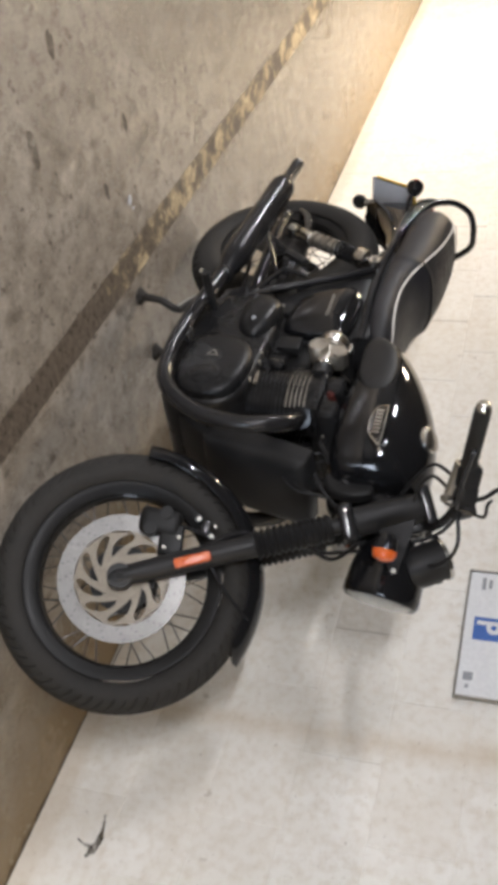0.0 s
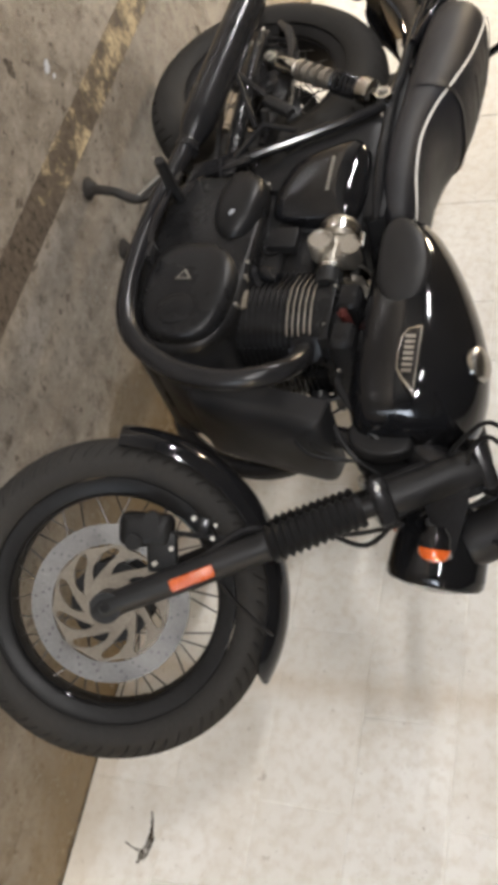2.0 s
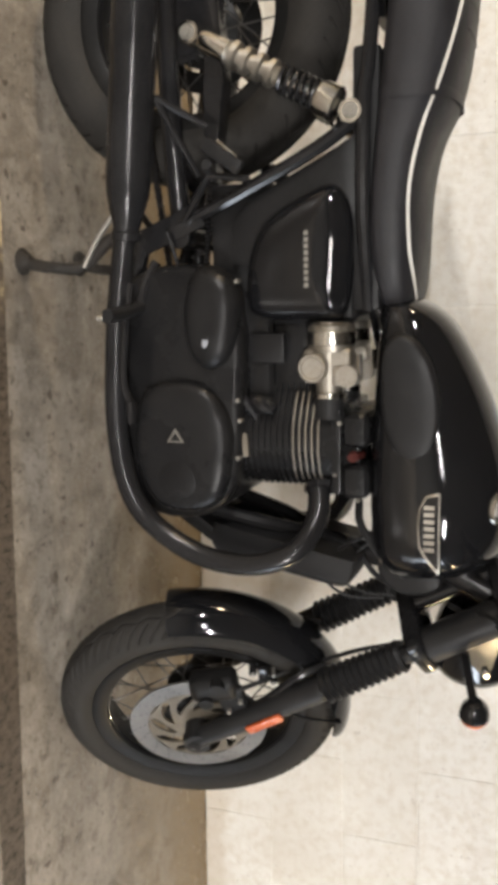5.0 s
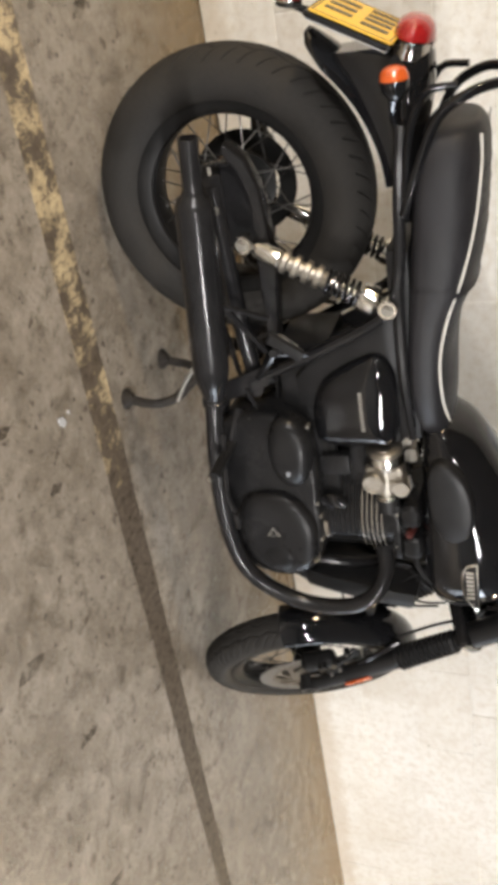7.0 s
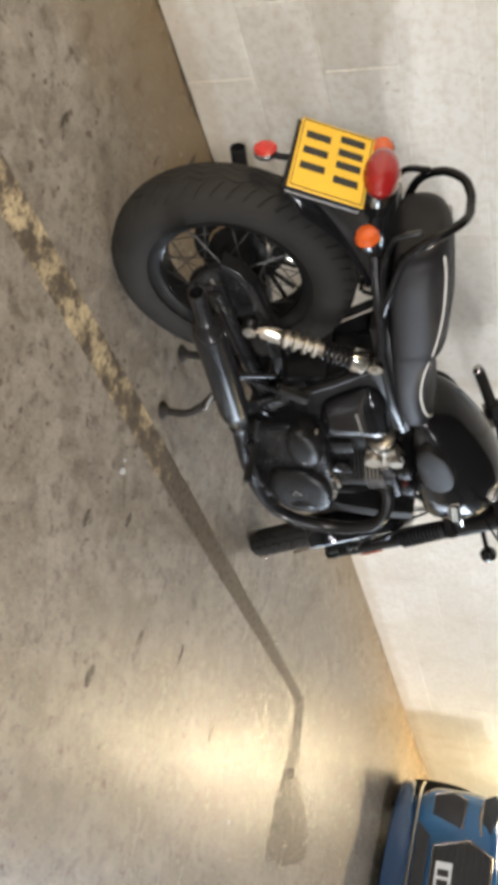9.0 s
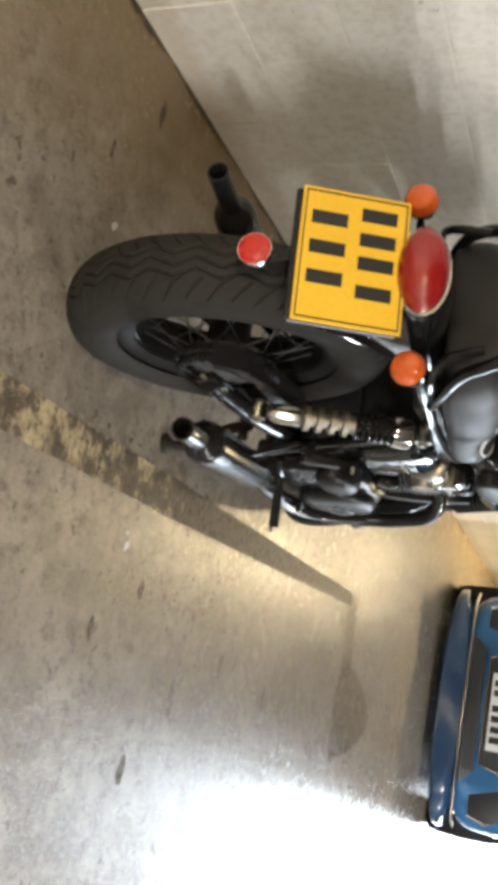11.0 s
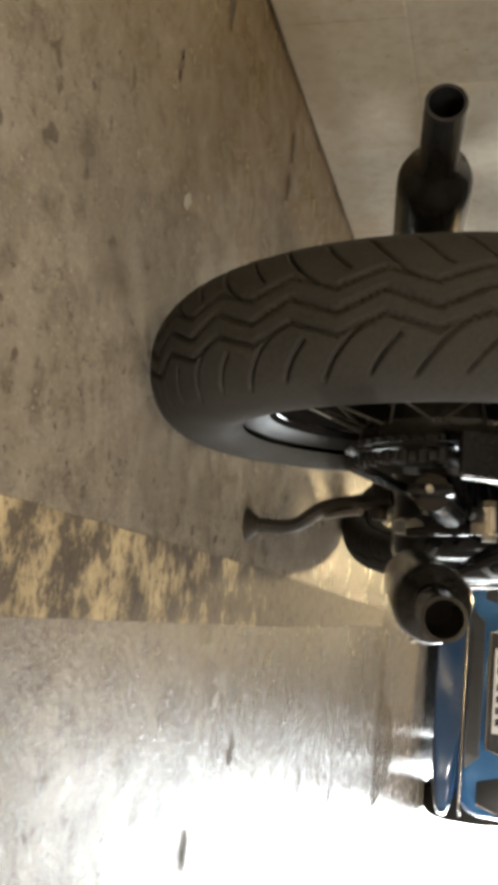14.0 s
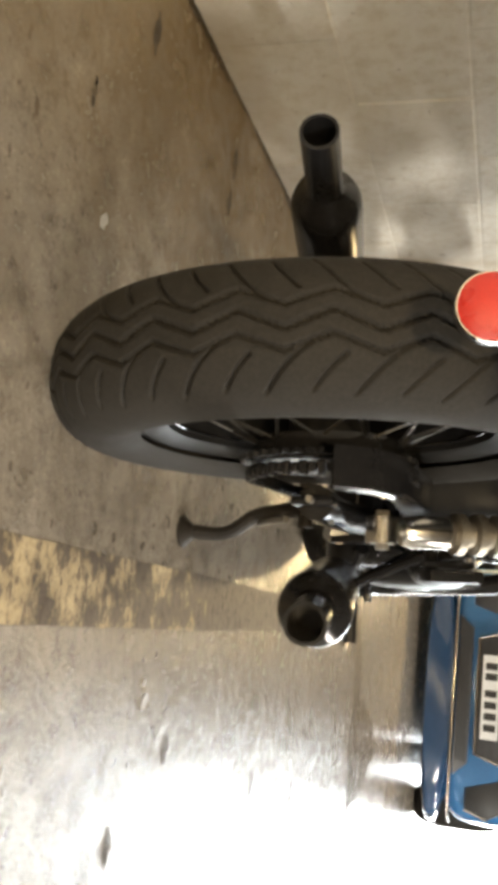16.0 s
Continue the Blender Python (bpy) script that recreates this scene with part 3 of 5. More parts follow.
def wheel(name, m, R, rc, hw, rim_in, rim_out, rim_w, hub_r, hub_w, n_spokes, label, repeats, per, ns, zig, reach):
    w = rim_w / 2
    prof = [(rim_in, -w * 0.55), (rim_in + 0.004, -w * 0.8), (rim_out - 0.006, -w), (rim_out + 0.004, -w), (rim_out + 0.004, -w + 0.004), (rim_out - 0.008, -w + 0.01),
            (rim_in + 0.008, -w * 0.4), (rim_in + 0.006, 0), (rim_in + 0.008, w * 0.4), (rim_out - 0.008, w - 0.01), (rim_out + 0.004, w - 0.004), (rim_out + 0.004, w),
            (rim_out - 0.006, w), (rim_in + 0.004, w * 0.8), (rim_in, w * 0.55), (rim_in - 0.003, 0)]
    rim = part(name, moved(lathe(prof, 72, closed=True), RX), RIM, bike, label)
    rim.matrix_basis = m
    ob = new("tyre", tyre_mesh("tyre", R, rc, hw, repeats, per, ns, zig, reach))
    ob.parent = rim
    tagged(ob, "worn black rubber tyre with zigzag grooves")
    for side in (-1, 1):
        part("rim_lip", moved(tube([((rim_in + 0.001) * math.cos(a), (rim_in + 0.001) * math.sin(a), side * w * 0.62) for a in (2 * math.pi * k / 72 for k in range(72))], 0.0022, 8, 1, True), RX), GLOSS, rim)
    h = hub_w / 2
    hub = [(0.012, -h - 0.02), (0.022, -h - 0.02), (0.024, -h), (hub_r, -h), (hub_r, -h + 0.008), (hub_r * 0.62, -h + 0.02), (hub_r * 0.55, 0),
           (hub_r * 0.62, h - 0.02), (hub_r, h - 0.008), (hub_r, h), (0.024, h), (0.022, h + 0.02), (0.012, h + 0.02)]
    part("hub", moved(lathe(hub, 32), RX), RIM, rim)
    first = None
    for k in range(n_spokes):
        a = 2 * math.pi * k / n_spokes
        side = -1 if k % 2 else 1
        lean = (1 if (k // 2) % 2 else -1) * 0.62
        p = Vector(((hub_r - 0.006) * math.cos(a + lean), side * (h - 0.004), (hub_r - 0.006) * math.sin(a + lean)))
        q = Vector(((rim_in + 0.001) * math.cos(a), side * 0.008, (rim_in + 0.001) * math.sin(a)))
        if first is None:
            first = part("spoke", rod((0, 0, 0), (0, 0, (q - p).length), 0.0018, 6), SPOKE, rim)
            first.matrix_basis = aim(p, q)
        else:
            share(first, aim(p, q))
    return rim


rear = wheel("rear_wheel", pose(0.03, 0.018, 0.328, 0, 3, 0), 0.332, 0.266, 0.0745, 0.190, 0.222, 0.105, 0.08, 0.14, 36, "black wire-spoked rear wheel",
             24, 64, 150, ((-0.0178, 0.0072, 0.0), (0.0, 0.0072, 0.0), (0.0178, 0.0072, 0.0)), 0.064)
front = wheel("front_wheel", FORK @ pose(0.024, 0, -0.686), 0.319, 0.273, 0.052, 0.207, 0.237, 0.085, 0.08, 0.10, 36, "black wire-spoked front wheel turned to one side",
              34, 34, 110, ((-0.012, 0.004, 0.0), (0.012, 0.004, 0.0)), 0.062)

# rear sprocket, chain and drum side of the rear wheel
teeth = []
for k in range(43 * 4):
    a = 2 * math.pi * k / (43 * 4)
    teeth.append(((0.1 + (0.006 if k % 4 in (0, 1) else 0)) * math.cos(a), (0.1 + (0.006 if k % 4 in (0, 1) else 0)) * math.sin(a)))
part("sprocket", plate_xz(teeth, -0.083, -0.077), ENGINE, rear, "dirty black rear sprocket")
part("sprocket_carrier", moved(lathe([(0.02, -0.02), (0.084, -0.02), (0.09, -0.008), (0.09, 0.012), (0.03, 0.016)], 32, Matrix.Translation((0, 0, 0.075))), RX), SATIN, rear)
part("brake_disc", moved(lathe([(0.085, -0.0025), (0.127, -0.0025), (0.127, 0.0025), (0.085, 0.0025)], 48, Matrix.Translation((0, 0, -0.08)), closed=True), RX), RIM, rear, "dark rear brake disc")


def chain_run():
    """Links of a drive chain along its two straight runs and round both sprockets."""
    rx, rz, rr, fx, fz, fr = 0.03, 0.333, 0.098, 0.56, 0.345, 0.036
    path = []
    for k in range(60):
        path.append((rx + (fx - rx) * k / 60, rz + rr + (fz + fr - rz - rr) * k / 60))
    for k in range(12):
        a = math.pi / 2 - math.pi * k / 12
        path.append((fx + fr * math.cos(a), fz + fr * math.sin(a)))
    for k in range(60):
        path.append((fx + (rx - fx) * k / 60, fz - fr + (rz - rr - fz + fr) * k / 60))
    for k in range(30):
        a = -math.pi / 2 - math.pi * k / 30
        path.append((rx + rr * math.cos(a), rz + rr * math.sin(a)))
    bms = []
    n = len(path)
    for k in range(0, n, 1):
        (ax, az), (bx, bz) = path[k], path[(k + 1) % n]
        ang = math.degrees(math.atan2(bz - az, bx - ax))
        w = 0.016 if k % 2 else 0.011
        bms.append(box(math.hypot(bx - ax, bz - az) * 0.94, w, 0.012, pose((ax + bx) / 2, -0.08, (az + bz) / 2, 0, -ang, 0), 0.002, 1))
    return joined(*bms)


part("chain", chain_run(), SATIN, bike, "greasy dark drive chain")
guard = [(-0.02, 0.425), (-0.08, 0.40), (-0.115, 0.36), (-0.10, 0.355), (-0.06, 0.385), (0.0, 0.405), (0.36, 0.395), (0.37, 0.415), (0.18, 0.44)]
part("chain_guard", plate_xz(guard, -0.108, -0.062, 0.006), SATIN, bike, "black chain guard with bright edge")

# swing arm and rear axle
for y in (-0.115, 0.115):
    part("swing_arm", joined(tube([(-0.03, y, 0.325), (0.1, y, 0.327), (0.3, y * 0.95, 0.333), (0.47, y * 0.8, 0.34)], 0.021, 12, 3),
                             box(0.07, 0.012, 0.05, pose(-0.02, y, 0.325), 0.006)), SATIN, bike)
    part("axle_adjuster", joined(rod((0.02, y - 0.02, 0.325), (0.02, y + 0.02, 0.325), 0.014, 6), rod((-0.07, y, 0.325), (0.02, y, 0.325), 0.004, 8)), DULL, bike)
part("swing_arm_brace", tube([(0.34, -0.1, 0.335), (0.36, 0, 0.335), (0.34, 0.1, 0.335)], 0.02, 10, 4), SATIN, bike)


# shock absorbers
def shock(y):
    b, t = Vector((0.097, y, 0.385)), Vector((0.262, y, 0.695))
    m, L = aim(b, t), (t - b).length
    body = part("shock_absorber", joined(lathe([(0.017, 0.025), (0.021, 0.035), (0.021, 0.085), (0.0, 0.085)], 20, m), rod(b, t, 0.008, 10)), CHROME, bike, "chrome twin-rate rear shock absorber")
    for p, r in ((b, 0.021), (t, 0.021)):
        q = Vector((0, 0.016, 0))
        part("shock_eye", rod(p - q, p + q, r, 20), CHROME, body, "round polished shock eye")
        part("shock_bolt", joined(rod(p - q * 1.06, p + q * 1.06, 0.015, 18), rod(p - q * 1.5, p + q * 1.5, 0.009, 6)), DULL, body, "dull steel shock bolt")
    part("shock_cap", lathe([(0.012, L - 0.07), (0.032, L - 0.067), (0.0335, L - 0.06), (0.0335, L - 0.032), (0.027, L - 0.026), (0.0, L - 0.02)], 28, m), CHROME, body, "polished chrome shroud")
    pts = []
    for k in range(6 * 16 + 1):
        a = 2 * math.pi * k / 16
        h = 0.20 + (L - 0.268) * k / (6 * 16)
        pts.append(m @ Vector((0.0255 * math.cos(a), 0.0255 * math.sin(a), h)))
    part("spring", tube(pts, 0.0042, 7, 1), SATIN, body, "black wound spring")
    part("damper_rod", lathe([(0.0, 0.19), (0.011, 0.19), (0.011, L - 0.066), (0.0, L - 0.066)], 18, m), CHROME, body, "bright damper rod")
    ring = [(0.0, 0.085), (0.0215, 0.085)]
    for k in range(4):
        h = 0.092 + 0.027 * k
        ring += [(0.0165, h), (0.0265, h + 0.003), (0.0265, h + 0.014), (0.0165, h + 0.017)]
    part("preload_collar", lathe(ring + [(0.0215, 0.205), (0.0, 0.205)], 24, m), ALLOY, body, "ribbed steel spring collar")


shock(-0.136)
shock(0.136)

# exhaust system
for s, nm in ((-1, "right"), (1, "left")):
    y = s
    head = tube([(0.955, y * 0.085, 0.615), (1.025, y * 0.13, 0.622), (1.086, y * 0.17, 0.585), (1.113, y * 0.184, 0.495), (1.09, y * 0.19, 0.375), (1.003, y * 0.195, 0.266),
                 (0.86, y * 0.198, 0.23), (0.66, y * 0.198, 0.236), (0.50, y * 0.199, 0.258), (0.405, y * 0.201, 0.27)], 0.0225, 16, 6)
    part("exhaust_header", head, EXHAUST, bike, "black exhaust header pipe")
    part("header_flange", lathe([(0.024, 0), (0.034, 0), (0.034, 0.012), (0.024, 0.012)], 8, aim((0.965, y * 0.09, 0.62), (1.02, y * 0.125, 0.628))), EXHAUST, bike)
    a, b = Vector((0.478, y * 0.194, 0.262)), Vector((-0.168, y * (0.245 if y < 0 else 0.258), 0.345))
    L = (b - a).length
    prof = [(0.0, 0.0), (0.027, 0.0), (0.027, 0.02), (0.0255, 0.024), (0.0355, 0.06), (0.042, 0.09), (0.0435, 0.12), (0.0435, L - 0.165), (0.0425, L - 0.146), (0.037, L - 0.13), (0.025, L - 0.12),
            (0.0215, L - 0.11), (0.0215, L), (0.0178, L), (0.017, L - 0.10), (0.0, L - 0.10)]
    part("muffler", lathe(prof, 32, aim(a, b)), EXHAUST, bike, "black reverse-cone muffler with narrow tailpipe")
    part("exhaust_clamp", lathe([(0.027, 0.0), (0.03, 0.002), (0.03, 0.016), (0.027, 0.018)], 20, aim(a, b), closed=True), SATIN, bike)
    part("muffler_bracket", joined(rod((0.27, y * 0.16, 0.42), (0.22, y * 0.20, 0.335), 0.007), rod((0.36, y * 0.15, 0.40), (0.22, y * 0.20, 0.335), 0.007)), SATIN, bike)

# centre stand
stand = part("centre_stand", rod((0.46, -0.11, 0.215), (0.46, 0.11, 0.215), 0.013), STAND, bike, "black centre stand standing on the floor")
for y, z in ((-0.118, -0.018), (0.105, -0.0062)):
    k = 1 if y > 0 else -1
    part("stand_leg", joined(tube([(0.455, 0.075 * k, 0.235), (0.47, 0.083 * k, 0.17), (0.52, 0.088 * k, 0.112), (0.523, y, 0.06), (0.512, y, z + 0.012)], [0.014, 0.014, 0.013, 0.012, 0.013], 10, 5),
                             moved(lathe([(0.013, 0.022), (0.02, 0.012), (0.029, 0.004), (0.029, 0.0), (0.0, 0.0)], 16), pose(0.508, y, z))), STAND, stand)
part("stand_spring", tube([(0.523, -0.10, 0.118), (0.47, -0.10, 0.15), (0.42, -0.10, 0.19)], 0.006, 8, 3), DULL, stand)
part("stand_tang", tube([(0.46, 0.12, 0.2), (0.40, 0.15, 0.14), (0.33, 0.19, 0.10)], 0.008, 8, 3), STAND, stand)

# tubular chassis
part("frame", joined(
    tube([(1.12, 0, 0.87), (0.9, 0, 0.80), (0.62, 0, 0.72), (0.35, 0, 0.70)], 0.022, 12, 4),
    tube([(1.14, 0, 0.80), (1.12, 0, 0.68), (1.09, 0, 0.56)], 0.024, 12, 3),
    tube([(1.09, 0.0, 0.60), (1.06, -0.06, 0.50), (1.02, -0.085, 0.36), (0.96, -0.1, 0.265), (0.85, -0.105, 0.235), (0.6, -0.11, 0.235), (0.47, -0.12, 0.27)], 0.016, 10, 5),
    tube([(1.09, 0.0, 0.60), (1.06, 0.06, 0.50), (1.02, 0.085, 0.36), (0.96, 0.1, 0.265), (0.85, 0.105, 0.235), (0.6, 0.11, 0.235), (0.47, 0.12, 0.27)], 0.016, 10, 5),
    tube([(0.47, -0.12, 0.30), (0.40, -0.125, 0.46), (0.30, -0.125, 0.66), (0.22, -0.12, 0.715), (0.0, -0.115, 0.735), (-0.12, -0.1, 0.745)], 0.0135, 10, 5),
    tube([(0.47, 0.12, 0.30), (0.40, 0.125, 0.46), (0.30, 0.125, 0.66), (0.22, 0.12, 0.715), (0.0, 0.115, 0.735), (-0.12, 0.1, 0.745)], 0.0135, 10, 5),
    tube([(0.62, -0.1, 0.72), (0.42, -0.12, 0.712), (0.22, -0.12, 0.715)], 0.014, 10, 3), tube([(0.62, 0.1, 0.72), (0.42, 0.12, 0.712), (0.22, 0.12, 0.715)], 0.014, 10, 3),
    rod((1.10, 0, 0.78), (1.19, 0, 0.95), 0.032, 16), rod((0.47, -0.13, 0.345), (0.47, 0.13, 0.345), 0.024, 14), rod((0.22, -0.12, 0.715), (0.22, 0.12, 0.715), 0.011),
    box(0.05, 0.012, 0.14, pose(0.455, -0.128, 0.33, 0, -22, 0), 0.004), box(0.05, 0.012, 0.14, pose(0.455, 0.128, 0.33, 0, -22, 0), 0.004)), SATIN, bike, "black tubular steel frame")
ACROSS = Matrix(((0, 1, 0, 0), (1, 0, 0, 0), (0, 0, 1, 0), (0, 0, 0, 1)))
part("oil_cooler", moved(cushion(outline([(-0.118, -0.13), (-0.09, -0.158), (0.09, -0.158), (0.118, -0.13), (0.125, 0.0), (0.12, 0.13), (0.095, 0.15), (-0.095, 0.15), (-0.12, 0.13), (-0.125, 0.0)], 3), 0.0, 0.05, 3.6, 10, 0.024), pose(1.105, 0, 0.545, 0, 12, 0) @ ACROSS), PLASTIC, bike, "black oil cooler behind a smooth guard")
part("sump_guard", box(0.03, 0.22, 0.17, pose(1.035, 0, 0.33, 0, 35, 0), 0.01), PLASTIC, bike, "black plate under the engine front")

# engine
part("crankcase", joined(plate_xz(outline([(0.53, 0.40), (0.545, 0.26), (0.66, 0.215), (0.90, 0.205), (1.015, 0.265), (1.03, 0.38), (0.97, 0.46), (0.80, 0.48), (0.62, 0.475)], 4), -0.165, 0.165, 0.02, 3)), ENGINE, bike, "black twin-cylinder crankcase")
part("clutch_cover", cushion(outline([(0.755, 0.40), (0.759, 0.30), (0.820, 0.262), (0.924, 0.262), (0.998, 0.30), (1.015, 0.37), (0.989, 0.435), (0.915, 0.462), (0.820, 0.458)], 4), -0.152, -0.2, 4.6), ENGINE, bike, "black rounded engine side cover")
part("sprocket_cover", cushion(outline([(0.530, 0.43), (0.538, 0.392), (0.607, 0.368), (0.692, 0.376), (0.732, 0.418), (0.703, 0.463), (0.620, 0.483), (0.562, 0.472)], 4), -0.145, -0.198, 3.2), ENGINE, bike, "black teardrop sprocket cover")
part("cover_inlay", plate_xz(outline([(0.627, 0.436), (0.633, 0.424), (0.682, 0.414), (0.677, 0.427)], 3), -0.1968, -0.17, 0.002), GREY_MARK, bike, "small grey badge plate")
part("cover_badge", plate_xz([(0.842, 0.355), (0.870, 0.337), (0.870, 0.373)], -0.2015, -0.19, 0.001), DULL, bike, "small triangular metal badge")
part("badge_field", plate_xz([(0.8505, 0.355), (0.8665, 0.3445), (0.8665, 0.3655)], -0.2022, -0.195, 0.0), ENGINE, bike, "black centre of the badge")
part("timing_cover", moved(lathe([(0.0, 0.012), (0.025, 0.011), (0.04, 0.006), (0.043, 0.0), (0.043, -0.03)], 32), pose(0.945, -0.193, 0.355, 90, 0, 0)), ENGINE, bike, "round black engine cap")
part("alternator_cover", moved(lathe([(0.0, 0.03), (0.07, 0.028), (0.095, 0.015), (0.1, 0.0), (0.1, -0.03)], 36), pose(0.87, 0.15, 0.355, -90, 0, 0)), ENGINE, bike, "round black engine cover")
bolt0 = None
for bx, bz in ((0.748, 0.452), (0.79, 0.472), (0.83, 0.476), (0.905, 0.47), (0.97, 0.435), (1.0, 0.36), (0.985, 0.29), (0.72, 0.272), (0.80, 0.252), (0.56, 0.475), (0.54, 0.33), (0.93, 0.262)):
    if bolt0 is None:
        bolt0 = part("cover_bolt", moved(lathe([(0.0, 0.005), (0.004, 0.005), (0.005, 0.003), (0.005, -0.012)], 8), RX), DULL, bike, "small steel bolt head")
        bolt0.matrix_basis = pose(bx, -0.158, bz)
    else:
        share(bolt0, pose(bx, -0.158, bz))
FIN_PLAN = [(0.752, 0.085), (0.77, 0.0985), (0.808, 0.1225), (0.845, 0.1417), (0.89, 0.1433), (0.932, 0.128), (0.955, 0.1045), (0.966, 0.088)]
for sg in (-1, 1):
    core = [(0.867 + (x - 0.867) * 0.95, sg * (v - 0.007)) for x, v in FIN_PLAN]
    part("cylinder", loft([[(x, y, h) for x, y in core + [(core[-1][0], sg * 0.02), (core[0][0], sg * 0.02)]] for h in (0.44, 0.66)]), ENGINE, bike)
    fin0 = None
    for k in range(13):
        z = 0.468 + 0.0125 * k
        if fin0 is None:
            plan = [(x, sg * v) for x, v in FIN_PLAN]
            inner = sg * 0.01
            bm = loft([[(x, y, h) for x, y in plan + [(plan[-1][0], inner), (plan[0][0], inner)]] for h in (-0.0016, 0.0016)])
            fin0 = part("cooling_fin", bm, ENGINE, bike)
            fin0.matrix_basis = pose(0, 0, z)
        else:
            share(fin0, pose(0, 0, z))
for k in range(5):
    z = 0.5785 + 0.0125 * k
    edge = [(0.776, -0.102), (0.808, -0.1225), (0.845, -0.1417), (0.89, -0.1433), (0.932, -0.128), (0.95, -0.111)]
    part("fin_edge", loft([[(x, y - 0.0006, z - 0.0015), (x, y - 0.0006, z + 0.0015), (x, y + 0.002, z + 0.0015), (x, y + 0.002, z - 0.0015)] for x, y in edge]), ALLOY, bike, "polished cooling fin edge")
part("cylinder_head", joined(boxp(0.805, 0.975, -0.135, 0.135, 0.652, 0.672, 0.006), boxp(0.815, 0.885, -0.128, 0.128, 0.668, 0.725, 0.022, 3), boxp(0.915, 0.985, -0.128, 0.128, 0.668, 0.725, 0.022, 3),
                             boxp(0.87, 0.93, -0.11, 0.11, 0.668, 0.705, 0.008)), ENGINE, bike, "black cylinder head with twin cam boxes")
for bx, bz in ((0.834, 0.668), (0.935, 0.66), (1.0, 0.69)):
    share(bolt0, pose(bx, -0.13 if bx < 0.99 else -0.06, bz))
part("spark_plug_cap", joined(rod((0.90, -0.085, 0.70), (0.90, -0.128, 0.693), 0.0105, 14), rod((0.90, -0.128, 0.693), (0.90, -0.134, 0.692), 0.007, 10)), PLUG, bike, "dull red rubber plug cap")
part("breather_bulb", moved(lathe([(0.0, -0.034), (0.011, -0.03), (0.018, -0.014), (0.02, 0.006), (0.014, 0.026), (0.0, 0.032)], 20), aim((0.80, -0.128, 0.515), (0.818, -0.13, 0.56))), GLOSS, bike, "glossy black breather bulb")
part("breather_pipe", tube([(0.76, -0.12, 0.455), (0.79, -0.135, 0.475), (0.83, -0.12, 0.50)], 0.011, 10, 4), SATIN, bike)
part("oil_pipe_union", joined(rod((0.772, -0.135, 0.44), (0.772, -0.135, 0.47), 0.011, 6), rod((0.772, -0.16, 0.455), (0.772, -0.12, 0.455), 0.008, 10)), CHROME, bike, "bright pipe union")
part("engine_number_plate", plate_xz([(0.855, 0.474), (0.905, 0.477), (0.902, 0.489), (0.858, 0.486)], -0.1475, -0.14, 0.001), ALLOY, bike, "small bare metal pad")

part("gearbox_top", joined(boxp(0.58, 0.82, -0.11, 0.11, 0.43, 0.53, 0.02, 3), boxp(0.64, 0.80, -0.09, 0.09, 0.52, 0.60, 0.015, 2), rod((0.70, -0.115, 0.50), (0.70, -0.08, 0.50), 0.03, 18), boxp(0.66, 0.72, -0.13, -0.10, 0.49, 0.56, 0.01, 2)), ENGINE, bike, "black gearbox top with starter motor")

# carburettors and intake
for y in (-0.125, 0.03):
    c = part("carburettor", joined(lathe([(0.0, 0.0), (0.034, 0.0), (0.044, 0.006), (0.046, 0.016), (0.046, 0.046), (0.042, 0.056), (0.0, 0.06)], 32, aim((0.641, y + 0.02, 0.648), (0.70, y + 0.02, 0.648))), rod((0.64, y + 0.01, 0.645), (0.80, y + 0.01, 0.645), 0.026, 18), boxp(0.69, 0.742, y - 0.014, y + 0.035, 0.598, 0.694, 0.012, 3)), ALLOY, bike, "silver cast carburettor body")
    part("carb_band", lathe([(0.044, 0.016), (0.0478, 0.018), (0.0478, 0.042), (0.044, 0.044)], 32, aim((0.641, y + 0.02, 0.648), (0.70, y + 0.02, 0.648)), True), CHROME, c, "polished carburettor band")
    part("pilot_housing", moved(lathe([(0.0, 0.014), (0.02, 0.014), (0.022, 0.017), (0.026, 0.017), (0.029, 0.012), (0.029, -0.03)], 28), pose(0.726, y - 0.018, 0.622, 90, 0, 0)), ALLOY, c, "round silver carburettor cover")
    part("linkage", joined(rod((0.742, y - 0.028, 0.688), (0.742, y + 0.02, 0.688), 0.021, 18), boxp(0.722, 0.762, y - 0.02, y + 0.03, 0.655, 0.70, 0.008)), ALLOY, c, "silver cast linkage housing")
    part("throttle_screw", rod((0.70, y - 0.02, 0.71), (0.74, y - 0.02, 0.712), 0.006, 8), CHROME, c, "bright screw")
    part("hose_clip", lathe([(0.028, 0), (0.031, 0), (0.031, 0.01), (0.028, 0.01)], 20, aim((0.776, y + 0.01, 0.645), (0.8, y + 0.01, 0.645)), closed=True), CHROME, c, "bright hose clip")
    part("intake_boot", lathe([(0.028, 0), (0.03, 0.01), (0.028, 0.02), (0.032, 0.04)], 20, aim((0.786, y + 0.01, 0.645), (0.84, y + 0.01, 0.645))), PLASTIC, c)
part("under_seat_tray", boxp(0.14, 0.62, -0.112, 0.112, 0.69, 0.742, 0.012), PLASTIC, bike, "black tray under the seat")
part("battery_box", boxp(0.37, 0.60, -0.095, 0.095, 0.40, 0.53, 0.015), PLASTIC, bike, "black battery box behind the side panel")
part("airbox", boxp(0.40, 0.645, -0.105, 0.105, 0.50, 0.70, 0.03, 3), PLASTIC, bike, "black plastic air box")

